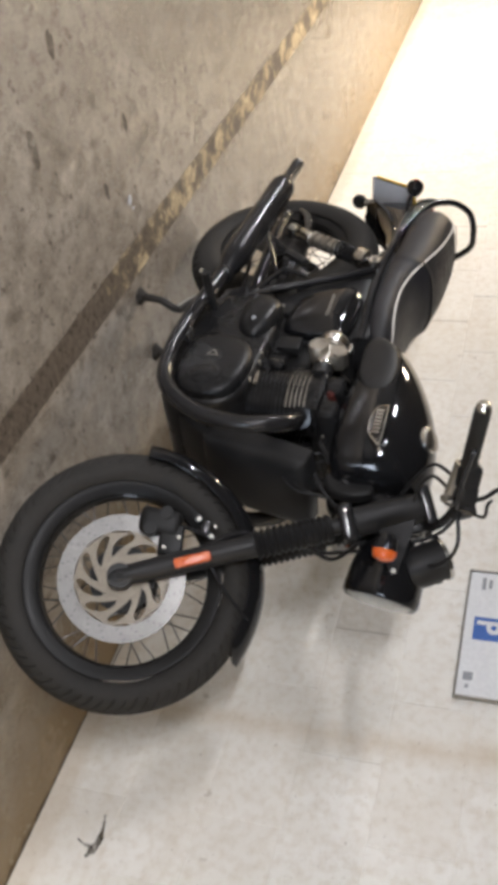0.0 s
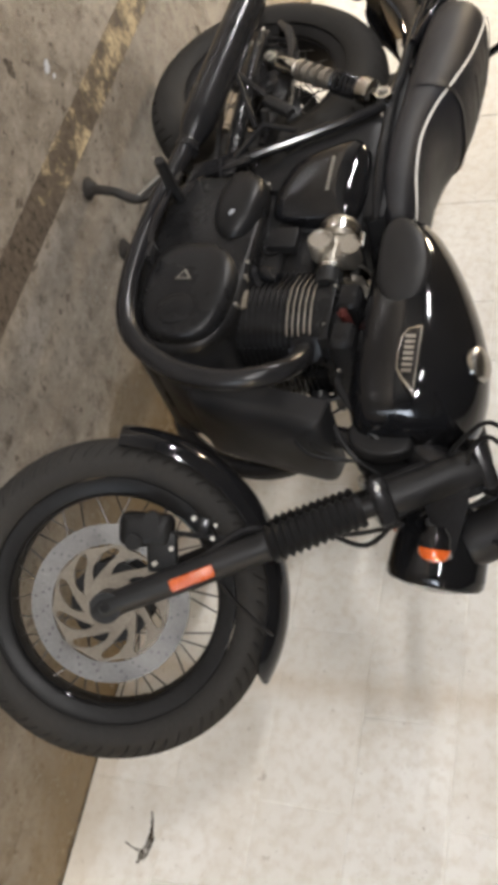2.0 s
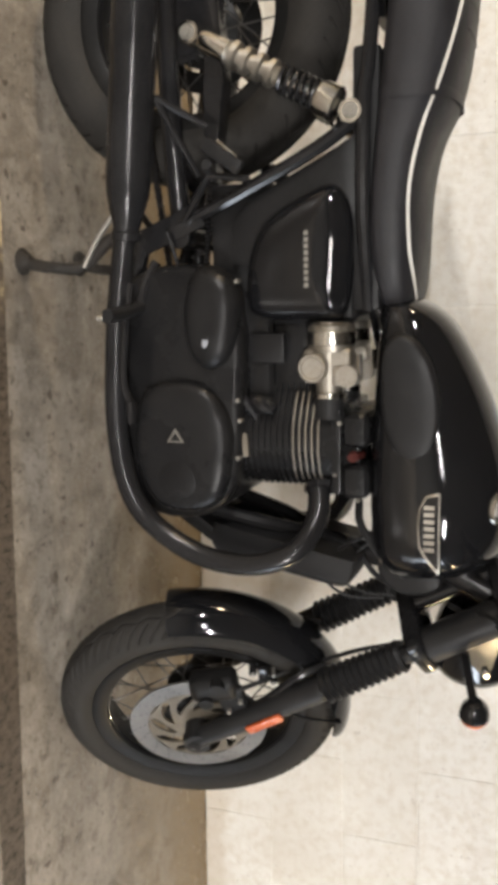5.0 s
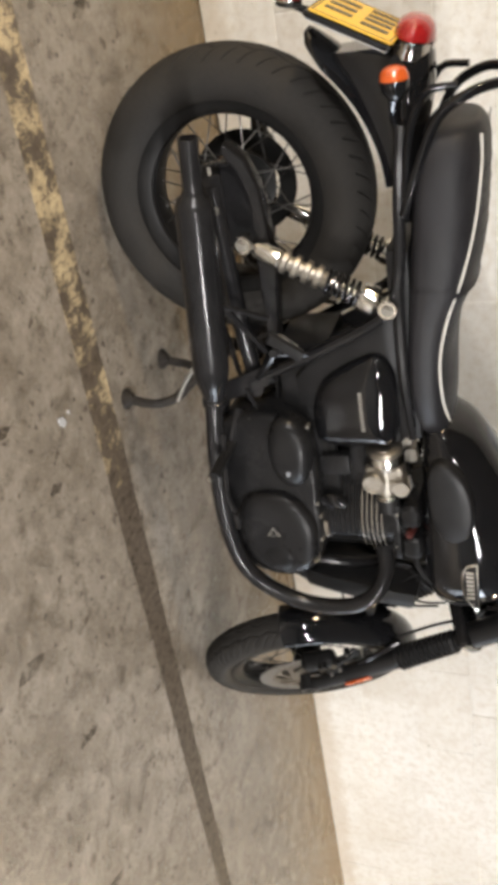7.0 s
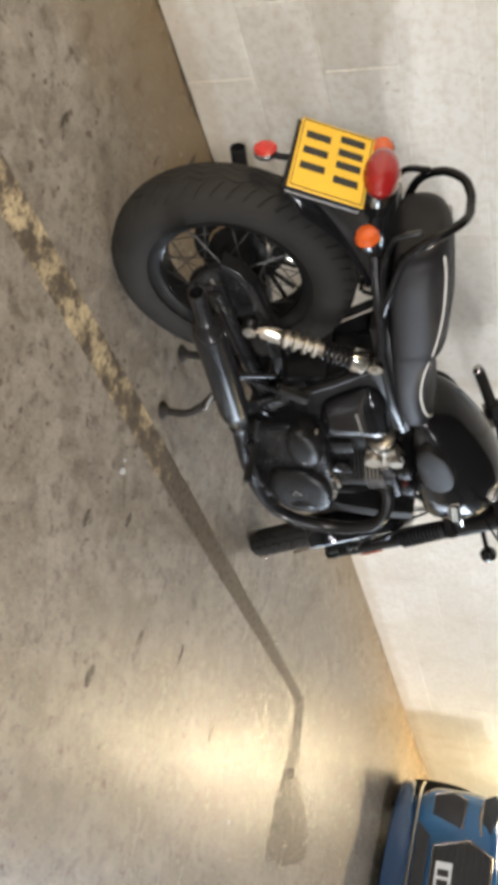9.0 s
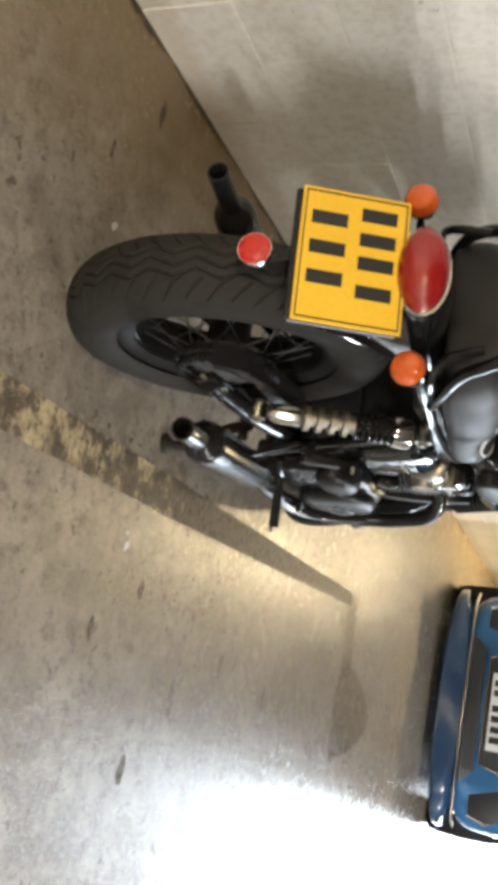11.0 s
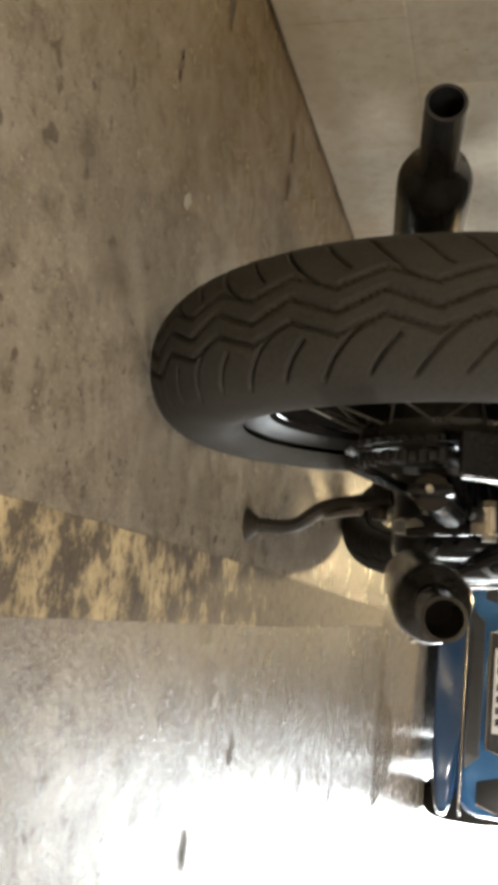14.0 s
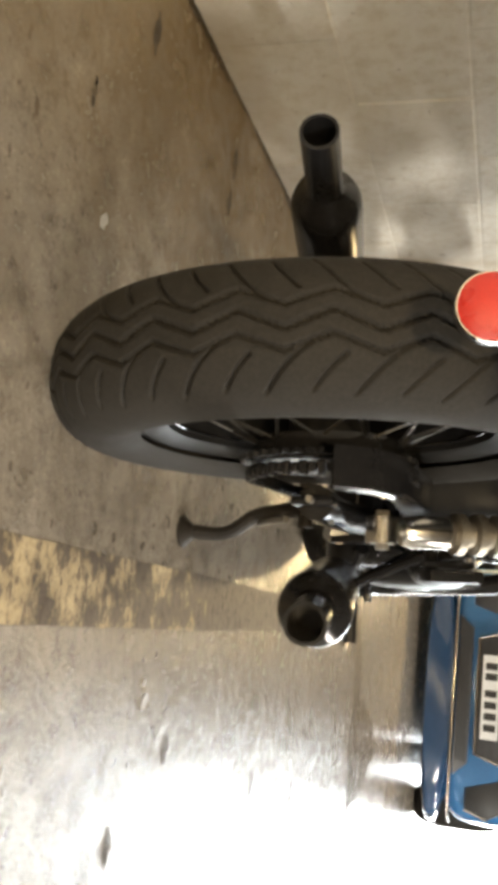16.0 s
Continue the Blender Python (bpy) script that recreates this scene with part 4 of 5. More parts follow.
# side covers
cover_pts = outline([(0.385, 0.66), (0.40, 0.60), (0.45, 0.52), (0.52, 0.487), (0.60, 0.482), (0.632, 0.51), (0.638, 0.62), (0.63, 0.675), (0.55, 0.69), (0.44, 0.692)], 4)
for s in (-1, 1):
    c = part("side_cover", cushion(cover_pts, s * 0.098, s * 0.152, 3.0, 14), GLOSS, bike, "gloss black side panel")
    if s < 0:
        for k in range(9):
            part("lettering_bar", boxp(0.47 + 0.012 * k, 0.4785 + 0.012 * k, -0.1525, -0.1475, 0.607, 0.6145), DULL, c)
for s in (-1, 1):
    part("inner_panel", plate_xz([(0.315, 0.665), (0.405, 0.49), (0.45, 0.45), (0.53, 0.45), (0.53, 0.69), (0.29, 0.705)], s * 0.112, s * 0.098, 0.003), PLASTIC, bike, "black plastic panel inside the frame")
part("battery_strap", tube([(0.39, -0.1, 0.47), (0.36, -0.115, 0.53), (0.32, -0.11, 0.6)], 0.006, 8, 3), SATIN, bike)


# tank, seat and mudguards
def super_ring(x, y_half, z0, z1, n=40, e_top=2.3, e_bot=3.2, yc=0.0, mid=0.42):
    zc = z0 + (z1 - z0) * mid
    out = []
    for k in range(n):
        a = 2 * math.pi * k / n
        c, s_ = math.cos(a), math.sin(a)
        e = e_top if s_ >= 0 else e_bot
        h = (z1 - zc) if s_ >= 0 else (zc - z0)
        out.append((x, yc + y_half * math.copysign(abs(c) ** (2 / e), c), zc + h * math.copysign(abs(s_) ** (2 / e), s_)))
    return out


def loft_table(rows, steps, ring):
    """Rings along a smooth line through rows of numbers."""
    cols = np.array(rows)
    t = np.linspace(0, len(rows) - 1, (len(rows) - 1) * steps + 1)
    from_rows = []
    for v in t:
        i = min(int(v), len(rows) - 2)
        f = v - i
        p0, p1, p2, p3 = cols[max(i - 1, 0)], cols[i], cols[i + 1], cols[min(i + 2, len(rows) - 1)]
        from_rows.append(0.5 * (2 * p1 + (p2 - p0) * f + (2 * p0 - 5 * p1 + 4 * p2 - p3) * f * f + (3 * p1 - p0 - 3 * p2 + p3) * f ** 3))
    return loft([ring(*r) for r in from_rows])


tank = part("fuel_tank", loft_table([(0.596, 0.03, 0.755, 0.785), (0.60, 0.085, 0.742, 0.81), (0.64, 0.116, 0.734, 0.866), (0.72, 0.137, 0.727, 0.914), (0.82, 0.152, 0.722, 0.955), (0.92, 0.160, 0.716, 0.983),
                                     (1.01, 0.160, 0.716, 0.991), (1.08, 0.148, 0.72, 0.977), (1.125, 0.12, 0.735, 0.943), (1.148, 0.08, 0.755, 0.89), (1.152, 0.03, 0.79, 0.84)], 4, super_ring), GLOSS, bike, "gloss black teardrop fuel tank")
part("knee_pad", plate_xz(outline([(0.665, 0.80), (0.675, 0.765), (0.73, 0.752), (0.83, 0.757), (0.89, 0.785), (0.905, 0.82), (0.87, 0.852), (0.79, 0.862), (0.71, 0.842)], 4), -0.158, -0.10, 0.012, 3, 0.003), PLASTIC, tank, "ribbed black rubber knee pad")
part("knee_pad", plate_xz(outline([(0.665, 0.80), (0.675, 0.765), (0.73, 0.752), (0.83, 0.757), (0.89, 0.785), (0.905, 0.82), (0.87, 0.852), (0.79, 0.862), (0.71, 0.842)], 4), 0.158, 0.10, 0.012, 3, 0.003), PLASTIC, tank, "ribbed black rubber knee pad")
badge_pts = [(0.955, 0.858), (0.962, 0.838), (0.985, 0.826), (1.02, 0.822), (1.06, 0.825), (1.085, 0.838), (1.115, 0.862), (1.11, 0.866), (0.955, 0.866)]
b = part("tank_badge", plate_xz(badge_pts, -0.162, -0.14, 0.0025), CHROME, tank, "chrome winged tank badge")
part("badge_field", plate_xz([(0.961, 0.8625), (0.966, 0.841), (0.987, 0.8298), (1.02, 0.8258), (1.058, 0.8288), (1.08, 0.8415), (1.104, 0.8625)], -0.1635, -0.155, 0.0005), SATIN, b)
for k in range(7):
    part("lettering_bar", boxp(0.980 + 0.0135 * k, 0.9875 + 0.0135 * k, -0.165, -0.163, 0.836, 0.855), ALLOY, b)
part("filler_cap", lathe([(0.036, -0.02), (0.036, 0.012), (0.031, 0.018), (0.012, 0.021), (0.0, 0.021)], 32, pose(0.995, -0.085, 0.966, 26, 2, 0)), CHROME, tank, "round chrome filler cap")


def seat_ring(x, w, z0, z1):
    return super_ring(x, w, z0, z1, 36, 2.7, 4.0, 0.0, 0.35)


SEAT_ROWS = [(-0.108, 0.07, 0.805, 0.876), (-0.102, 0.115, 0.788, 0.894), (-0.07, 0.139, 0.778, 0.909), (0.0, 0.148, 0.761, 0.909), (0.14, 0.150, 0.745, 0.897), (0.235, 0.150, 0.736, 0.876),
             (0.31, 0.149, 0.730, 0.841), (0.40, 0.146, 0.723, 0.823), (0.50, 0.136, 0.721, 0.818), (0.58, 0.115, 0.731, 0.812), (0.612, 0.09, 0.745, 0.8), (0.618, 0.045, 0.76, 0.785)]
seat = part("seat", loft_table(SEAT_ROWS, 5, seat_ring), VINYL, bike, "black vinyl bench seat with white piping")


def on_seat(x, s, a):
    """A place on the seat's skin at x, on one side, at the angle a of its section."""
    rows = SEAT_ROWS[2:-1]
    w, z0, z1 = (float(np.interp(x, [r[0] for r in rows], [r[k] for r in rows])) for k in (1, 2, 3))
    zc = z0 + (z1 - z0) * 0.35
    return (x, s * (w * math.cos(radians(a)) ** (2 / 2.7) + 0.001), zc + (z1 - zc) * math.sin(radians(a)) ** (2 / 2.7) + 0.001)


LINE_ON_SEAT = [(-0.085, 60), (-0.02, 58), (0.09, 50), (0.2, 38), (0.30, 33), (0.40, 31), (0.50, 35), (0.565, 48), (0.602, 66)]
part("piping", tube([on_seat(x, -1, a) for x, a in LINE_ON_SEAT] + [(0.613, 0.0, 0.797)] + [on_seat(x, 1, a) for x, a in reversed(LINE_ON_SEAT)], 0.0034, 8, 6), PIPING, seat, "thin white seat piping")
for x in (-0.10, -0.055, -0.01, 0.035, 0.08, 0.125, 0.17):
    part("seat_rib", tube([on_seat(x, -1, 68), on_seat(x, -1, 78)] + [on_seat(x + 0.004, -1, 89.9)] + [on_seat(x, 1, 78), on_seat(x, 1, 68)], 0.0011, 8, 4), VINYL, seat)
part("seat_strap", loft([[(x, y, z) for x, y, z in super_ring(xx, 0.1525, 0.735, 0.8785, 36, 2.7, 4.0, 0.0, 0.35)] for xx in (0.222, 0.245)], False), VINYL, seat, "black passenger strap")


def guard_strip(cx, cz, R, half, a0, a1, n=28, drop=0.03, th=0.003, tip=0.0):
    """A curved mudguard about an axle: an arc with turned-down edges and thickness."""
    prof = []
    for k in range(13):
        f = -1 + 2 * k / 12
        prof.append((half * math.sin(f * 1.45) / math.sin(1.45), -drop * (1 - math.cos(f * 1.45)) / (1 - math.cos(1.45))))
    rings = []
    for i in range(n + 1):
        deg = a0 + (a1 - a0) * i / n
        a, k = radians(deg), 1.0 if not tip else min(1.0, 0.3 + 0.7 * math.sqrt(abs(deg - a0) / tip))
        ring = [(cx + (R + d * k) * math.cos(a), y * k, cz + (R + d * k) * math.sin(a)) for y, d in prof]
        ring += [(cx + (R + d * k - th) * math.cos(a), y * k * 0.975, cz + (R + d * k - th) * math.sin(a)) for y, d in reversed(prof)]
        rings.append(ring)
    return loft(rings)


tail = part("rear_mudguard", joined(guard_strip(0.03, 0.333, 0.408, 0.085, 147, 93, 24, 0.036, 0.003, 12), loft_table([(0.09, 0.08, 0.725, 0.757), (0.0, 0.083, 0.705, 0.768), (-0.06, 0.084, 0.69, 0.778), (-0.16, 0.08, 0.65, 0.802), (-0.235, 0.07, 0.612, 0.807), (-0.262, 0.06, 0.60, 0.79)], 3, lambda x, w, a, c: super_ring(x, w, a, c, 36, 2.6, 5.0, 0.0, 0.6))),
            GLOSS, bike, "gloss black rear mudguard")
part("tail_lamp_base", moved(lathe([(0.058, -0.03), (0.06, 0.0), (0.062, 0.004), (0.0, 0.004)], 28, Matrix.Diagonal((0.72, 1.22, 1, 1))), pose(-0.262, 0, 0.768, 0, -72, 0)), CHROME, tail, "chrome tail lamp rim")
part("tail_lamp_lens", moved(lathe([(0.058, 0.004), (0.055, 0.02), (0.046, 0.034), (0.028, 0.043), (0.0, 0.046)], 32, Matrix.Diagonal((0.72, 1.22, 1, 1))), pose(-0.264, 0, 0.768, 0, -72, 0)), LENS_RED, tail, "red oval tail lamp lens")


def indicator(m, name="turn_indicator"):
    """A round indicator: stalk along x, lamp facing along -z of its own axes."""
    c = part(name, joined(lathe([(0.0, -0.028), (0.014, -0.026), (0.026, -0.01), (0.029, 0.008), (0.03, 0.012), (0.0, 0.012)], 24, m)), GLOSS, bike, "round indicator with gloss black shell")
    part("lens", lathe([(0.029, 0.012), (0.028, 0.022), (0.022, 0.032), (0.010, 0.037), (0.0, 0.038)], 24, m), LENS_ORANGE, c, "orange indicator lens")
    return c


for s in (-1, 1):
    c = indicator(pose(-0.205, s * 0.146, 0.748, 0, -90, 0))
    part("stalk", tube([(-0.19, s * 0.142, 0.745), (-0.15, s * 0.12, 0.735), (-0.10, s * 0.085, 0.735)], 0.008, 10, 3), GLOSS, c)

# number plate
PL = pose(-0.315, 0, 0.665, 0, 0, 0) @ pose(0, 0, 0, 0, 28, 0)
holder = part("plate_holder", moved(box(0.012, 0.22, 0.178, None, 0.004), PL @ pose(0.011, 0, -0.008)), PLASTIC, bike, "black number plate holder")
plate = part("number_plate", moved(box(0.003, 0.226, 0.176, None, 0.0012, 1), PL), YELLOW, holder, "yellow square rear number plate")
for z, ys in ((0.038, (0.078, 0.036, -0.004, -0.052)), (-0.042, (0.062, 0.012, -0.038))):
    for y in ys:
        part("character_bar", moved(box(0.0012, 0.022, 0.058), PL @ pose(-0.0021, y, z)), INK, plate)
for y, z, sy, sz in ((0, 0.082, 0.214, 0.0022), (0, -0.082, 0.214, 0.0022), (0.106, 0, 0.0022, 0.166), (-0.106, 0, 0.0022, 0.166)):
    part("border_bar", moved(box(0.0012, sy, sz), PL @ pose(-0.0021, y, z)), INK, plate)
part("plate_back", moved(box(0.002, 0.222, 0.172, None, 0.0008, 1), PL @ pose(0.019, 0, -0.003)), PALE, holder, "pale grey back of the plate")
part("reflector_arm", tube([(-0.335, 0.0, 0.59), (-0.342, 0.0, 0.55), (-0.358, 0.0, 0.522)], 0.008, 8, 3), SATIN, holder)
part("rear_reflector", moved(lathe([(0.0, 0.007), (0.022, 0.006), (0.0265, 0.003), (0.0265, -0.006), (0.0, -0.006)], 28), pose(-0.366, 0, 0.52, 0, -80, 0)), RED, holder, "round red rear reflector")
part("reflector_rim", moved(lathe([(0.0266, 0.002), (0.0276, 0.002), (0.0276, -0.004), (0.0266, -0.004)], 28, None, True), pose(-0.366, 0, 0.52, 0, -80, 0)), CHROME, holder, "thin chrome reflector rim")

part("reflector_cup", moved(lathe([(0.0276, -0.004), (0.0276, -0.011), (0.02, -0.015), (0.0, -0.015)], 24), pose(-0.366, 0, 0.52, 0, -80, 0)), PLASTIC, holder, "black reflector back")

# grab rail
part("grab_rail", joined(tube([(0.06, -0.128, 0.742), (-0.03, -0.135, 0.775), (-0.132, -0.13, 0.822), (-0.172, -0.118, 0.885), (-0.178, -0.082, 0.938), (-0.165, -0.038, 0.958), (-0.16, 0.0, 0.96), (-0.165, 0.035, 0.958), (-0.178, 0.072, 0.938),
                               (-0.172, 0.108, 0.885), (-0.132, 0.122, 0.822), (-0.03, 0.13, 0.775), (0.06, 0.128, 0.742)], 0.011, 12, 6),
                         tube([(0.04, -0.132, 0.748), (-0.10, -0.134, 0.765), (-0.18, -0.118, 0.80), (-0.186, -0.104, 0.862)], 0.008, 10, 4),
                         tube([(0.04, 0.132, 0.748), (-0.10, 0.134, 0.765), (-0.18, 0.112, 0.80), (-0.186, 0.098, 0.862)], 0.008, 10, 4)), GLOSS, bike, "black tubular grab rail")

# foot pegs and pedals
for s in (-1, 1):
    p = part("footpeg", tube([(0.60, s * 0.15, 0.275), (0.615, s * 0.22, 0.27), (0.62, s * 0.30, 0.268)], 0.013, 10, 3), PLASTIC, bike, "black rubber rider footpeg")
    part("peg_hanger", tube([(0.52, s * 0.14, 0.30), (0.56, s * 0.16, 0.285), (0.61, s * 0.17, 0.272)], 0.011, 10, 3), SATIN, p)
    part("peg_tip", lathe([(0.0, 0.012), (0.006, 0.01), (0.007, 0.0), (0.0, 0.0)], 10, aim((0.622, s * 0.305, 0.262), (0.622, s * 0.31, 0.235))), CHROME, p, "bright peg feeler")
    q = part("passenger_peg", joined(box(0.09, 0.02, 0.028, pose(0.33, s * 0.185, 0.46, 0, -55, 0), 0.007), rod((0.36, s * 0.14, 0.425), (0.345, s * 0.19, 0.43), 0.01)), PLASTIC, bike, "folded passenger footpeg")
    part("peg_bracket", joined(tube([(0.44, s * 0.13, 0.36), (0.39, s * 0.15, 0.40), (0.35, s * 0.16, 0.43)], 0.008, 8, 3), tube([(0.36, s * 0.16, 0.42), (0.37, s * 0.145, 0.50)], 0.007, 8, 1), box(0.085, 0.01, 0.012, pose(0.325, s * 0.168, 0.452, 0, -55, 0), 0.003)), SATIN, q, "black peg bracket")
    part("peg_plate", box(0.05, 0.004, 0.006, pose(0.318, s * 0.178, 0.468, 0, -50, 0), 0.001), CHROME, q, "scuffed bright peg plate")
part("brake_pedal", joined(tube([(0.56, -0.20, 0.27), (0.66, -0.215, 0.262), (0.75, -0.215, 0.255), (0.80, -0.21, 0.268)], 0.008, 10, 4), box(0.045, 0.03, 0.012, pose(0.81, -0.215, 0.272), 0.004)), SATIN, bike, "black rear brake pedal")
part("brake_rod", tube([(0.56, -0.12, 0.35), (0.46, -0.15, 0.33)], 0.005, 8, 1), SATIN, bike)


# front end, turned with the handlebar
def fpart(name, bm, mat, parent, label=""):
    ob = part(name, bm, mat, parent, label)
    ob.matrix_basis = FORK if parent is bike else Matrix.Identity(4)
    return ob


E, AX = 0.024, -0.686
yoke = fpart("lower_fork_yoke", joined(box(0.095, 0.262, 0.04, pose(0.022, 0, -0.13), 0.016, 3), rod((0, 0, -0.13), (0, 0, 0.085), 0.02, 14)), SATIN, bike, "black lower fork yoke")
fpart("upper_fork_yoke", box(0.095, 0.262, 0.03, pose(0.024, 0, 0.068), 0.012, 3), SATIN, bike, "black upper fork yoke")
for s in (-1, 1):
    y = s * 0.095
    leg = fpart("fork_leg", joined(lathe([(0.0, -0.03), (0.02, -0.028), (0.026, -0.005), (0.024, 0.03), (0.0265, 0.10), (0.028, 0.2), (0.029, 0.325), (0.0, 0.325)], 24, pose(E, y, AX)),
                                   rod((E, y, AX + 0.3), (E, y, 0.075), 0.0205, 16), rod((E, y - s * 0.03, AX), (E, y + s * 0.02, AX), 0.03, 22),
                                   lathe([(0.03, 0.0), (0.037, 0.006), (0.037, 0.15), (0.033, 0.18), (0.0, 0.182)], 24, pose(E, y, -0.118))), PLASTIC, bike, "black telescopic fork leg")
    prof = [(0.0, 0.0), (0.03, 0.0)]
    for k in range(12):
        prof += [(0.029, 0.005 + 0.0158 * k), (0.0385 - 0.0003 * k, 0.0125 + 0.0158 * k)]
    prof += [(0.031, 0.195), (0.0, 0.197)]
    fpart("fork_gaiter", lathe(prof, 24, pose(E, y, AX + 0.322)), PLASTIC, leg, "ribbed black rubber fork gaiter")
    fpart("reflector", box(0.024, 0.008, 0.088, pose(E + 0.004, s * (0.095 + 0.031), AX + 0.175), 0.006), ORANGE, leg, "oblong orange side reflector")
    fpart("pinch_bolt", rod((E - 0.03, y - s * 0.02, -0.132), (E - 0.03, y + s * 0.037, -0.132), 0.006, 6), CHROME, leg, "bright clamp bolt")
    fpart("axle_nut", lathe([(0.0, 0.012), (0.010, 0.012), (0.013, 0.006), (0.013, 0.0)], 6, aim((E, y + s * 0.014, AX), (E, y + s * 0.05, AX))), RIM, leg)

for s in (-1, 1):
    part("headstock_cover", plate_xz(outline([(1.10, 0.80), (1.135, 0.85), (1.175, 0.855), (1.195, 0.80), (1.175, 0.745), (1.125, 0.73)], 3), s * 0.058, s * 0.03, 0.01, 3), PLASTIC, bike, "black cover at the steering head")

# front brake
DC = RX @ Matrix.Translation((0, 0, 0.062)) @ Matrix.Diagonal((1, 1, 0.45, 1))
carrier = part("disc_carrier", moved(lathe([(0.028, -0.006), (0.05, -0.006), (0.05, 0.006), (0.028, 0.006)], 32, None, True), DC), BRONZE, front, "bronze swirled brake disc carrier")
arm = None
for k in range(10):
    turn = Matrix.Rotation(2 * math.pi * k / 10, 4, "Y")
    if arm is None:
        pitch, edge = 2 * math.pi / 10, [[], []]
        for i in range(29):
            u = i / 28
            r, mid = 0.048 + 0.068 * u, -1.15 * u + 0.3 * u * u
            v = (u - 0.5) / 0.38
            half = pitch * (0.5 - 0.30 * math.sqrt(max(0.0, 1 - v * v)))
            for e_, sg in ((0, -1), (1, 1)):
                edge[e_].append((r * math.cos(mid + sg * half), r * math.sin(mid + sg * half)))
        arm = part("carrier_arm", plate_xz(edge[0] + edge[1][::-1], -0.0645, -0.0590, 0.001, 1), BRONZE, front)
    else:
        share(arm, turn)
part("brake_disc", moved(lathe([(0.114, -0.0025), (0.154, -0.0025), (0.154, 0.0025), (0.114, 0.0025)], 72, Matrix.Translation((0, 0, 0.062)), True), RX), DISC, front, "drilled steel front brake disc")
# black dots on the disc face paint the shade inside its drillings
hole_dot = None
for k in range(20):
    for r, o in ((0.122, 0.0), (0.133, 0.22), (0.146, 0.40)):
        a = 2 * math.pi * (k + o + (0.12 if k % 2 else 0.0)) / 20
        m = Matrix.Translation((r * math.cos(a), -0.0646, r * math.sin(a)))
        if hole_dot is None:
            hole_dot = part("painted_hole", moved(lathe([(0.0, 0.0), (0.0024, 0.0), (0.0024, 0.0003), (0.0, 0.0003)], 8), RX), INK, front)
            hole_dot.matrix_basis = m
        else:
            share(hole_dot, m)
cal = fpart("brake_caliper", joined(box(0.066, 0.056, 0.105, pose(-0.084, -0.07, AX + 0.12, 0, 25, 0), 0.022, 4), box(0.078, 0.02, 0.06, pose(-0.035, -0.084, AX + 0.135, 0, 20, 0), 0.01, 3),
                                    rod((-0.1, -0.105, AX + 0.14), (-0.1, -0.085, AX + 0.14), 0.016, 16), rod((-0.072, -0.105, AX + 0.092), (-0.072, -0.085, AX + 0.092), 0.016, 16)), RIM, bike, "black front brake caliper")
for bx, bz in ((-0.035, 0.155), (-0.02, 0.115)):
    fpart("caliper_bolt", rod((bx, -0.104, AX + bz), (bx, -0.092, AX + bz), 0.005, 6), DULL, cal, "steel caliper bolt")
fpart("caliper_bracket", joined(box(0.04, 0.012, 0.022, pose(-0.048, -0.062, AX + 0.222, 0, 30, 0), 0.005), rod((-0.072, -0.074, AX + 0.212), (-0.072, -0.055, AX + 0.212), 0.009, 14),
                                 rod((-0.024, -0.074, AX + 0.232), (-0.024, -0.055, AX + 0.232), 0.0075, 14)), SATIN, cal, "black caliper bracket")
for bx, bz, r in ((-0.072, 0.212, 0.005), (-0.024, 0.232, 0.0045), (-0.045, 0.246, 0.004)):
    fpart("bracket_bolt", rod((bx, -0.078, AX + bz), (bx, -0.056, AX + bz), r, 6), DULL, cal, "small steel bolt")
fpart("brake_hose", tube([(-0.06, -0.09, AX + 0.17), (-0.01, -0.05, AX + 0.26), (0.03, -0.03, AX + 0.40), (0.07, -0.02, -0.20), (0.09, -0.03, -0.06), (0.095, -0.06, 0.08), (0.06, -0.15, 0.13), (0.04, -0.2, 0.125)], 0.005, 8, 5), PLASTIC, bike, "black brake hose")

# front mudguard
fg = fpart("front_mudguard", guard_strip(E, AX, 0.347, 0.064, 40, 156, 44, 0.04, 0.003, 9), GLOSS, bike, "gloss black front mudguard")
for s in (-1, 1):
    fpart("mudguard_stay", tube([(E + 0.01, s * 0.10, AX + 0.21), (E + 0.09, s * 0.085, AX + 0.235), (E + 0.168, s * 0.064, AX + 0.272)], 0.004, 8, 3), SATIN, fg)
    fpart("mudguard_bracket", tube([(E - 0.02, s * 0.085, AX + 0.20), (E - 0.04, s * 0.078, AX + 0.29), (E - 0.02, s * 0.06, AX + 0.345)], 0.009, 8, 3), SATIN, fg)

# headlamp with brackets, front indicators and clocks
HX, HZ = 0.195, 0.928
HL = Matrix.Translation(fk(HX, 0, HZ)) @ Matrix.Rotation(radians(RAKE + 90 + 3), 4, "Y")
hl = fpart("headlamp", moved(lathe([(0.0, -0.14), (0.03, -0.137), (0.062, -0.118), (0.085, -0.08), (0.094, -0.03), (0.0965, 0.014), (0.092, 0.014), (0.0, 0.0)], 40), HL), GLOSS, bike, "gloss black round headlamp shell")
fpart("headlamp_rim", moved(lathe([(0.093, 0.0135), (0.0967, 0.0145), (0.0955, 0.03), (0.0905, 0.037), (0.086, 0.035), (0.088, 0.016)], 40, None, True), HL), GLOSS, hl, "black headlamp rim")
fpart("headlamp_glass", moved(lathe([(0.088, 0.03), (0.07, 0.043), (0.04, 0.051), (0.0, 0.054)], 36), HL), GLASS, hl, "clear headlamp glass")
fpart("reflector_bowl", moved(lathe([(0.086, 0.028), (0.075, 0.0), (0.045, -0.03), (0.015, -0.045), (0.0, -0.045)], 36), HL), CHROME, hl, "bright headlamp reflector")
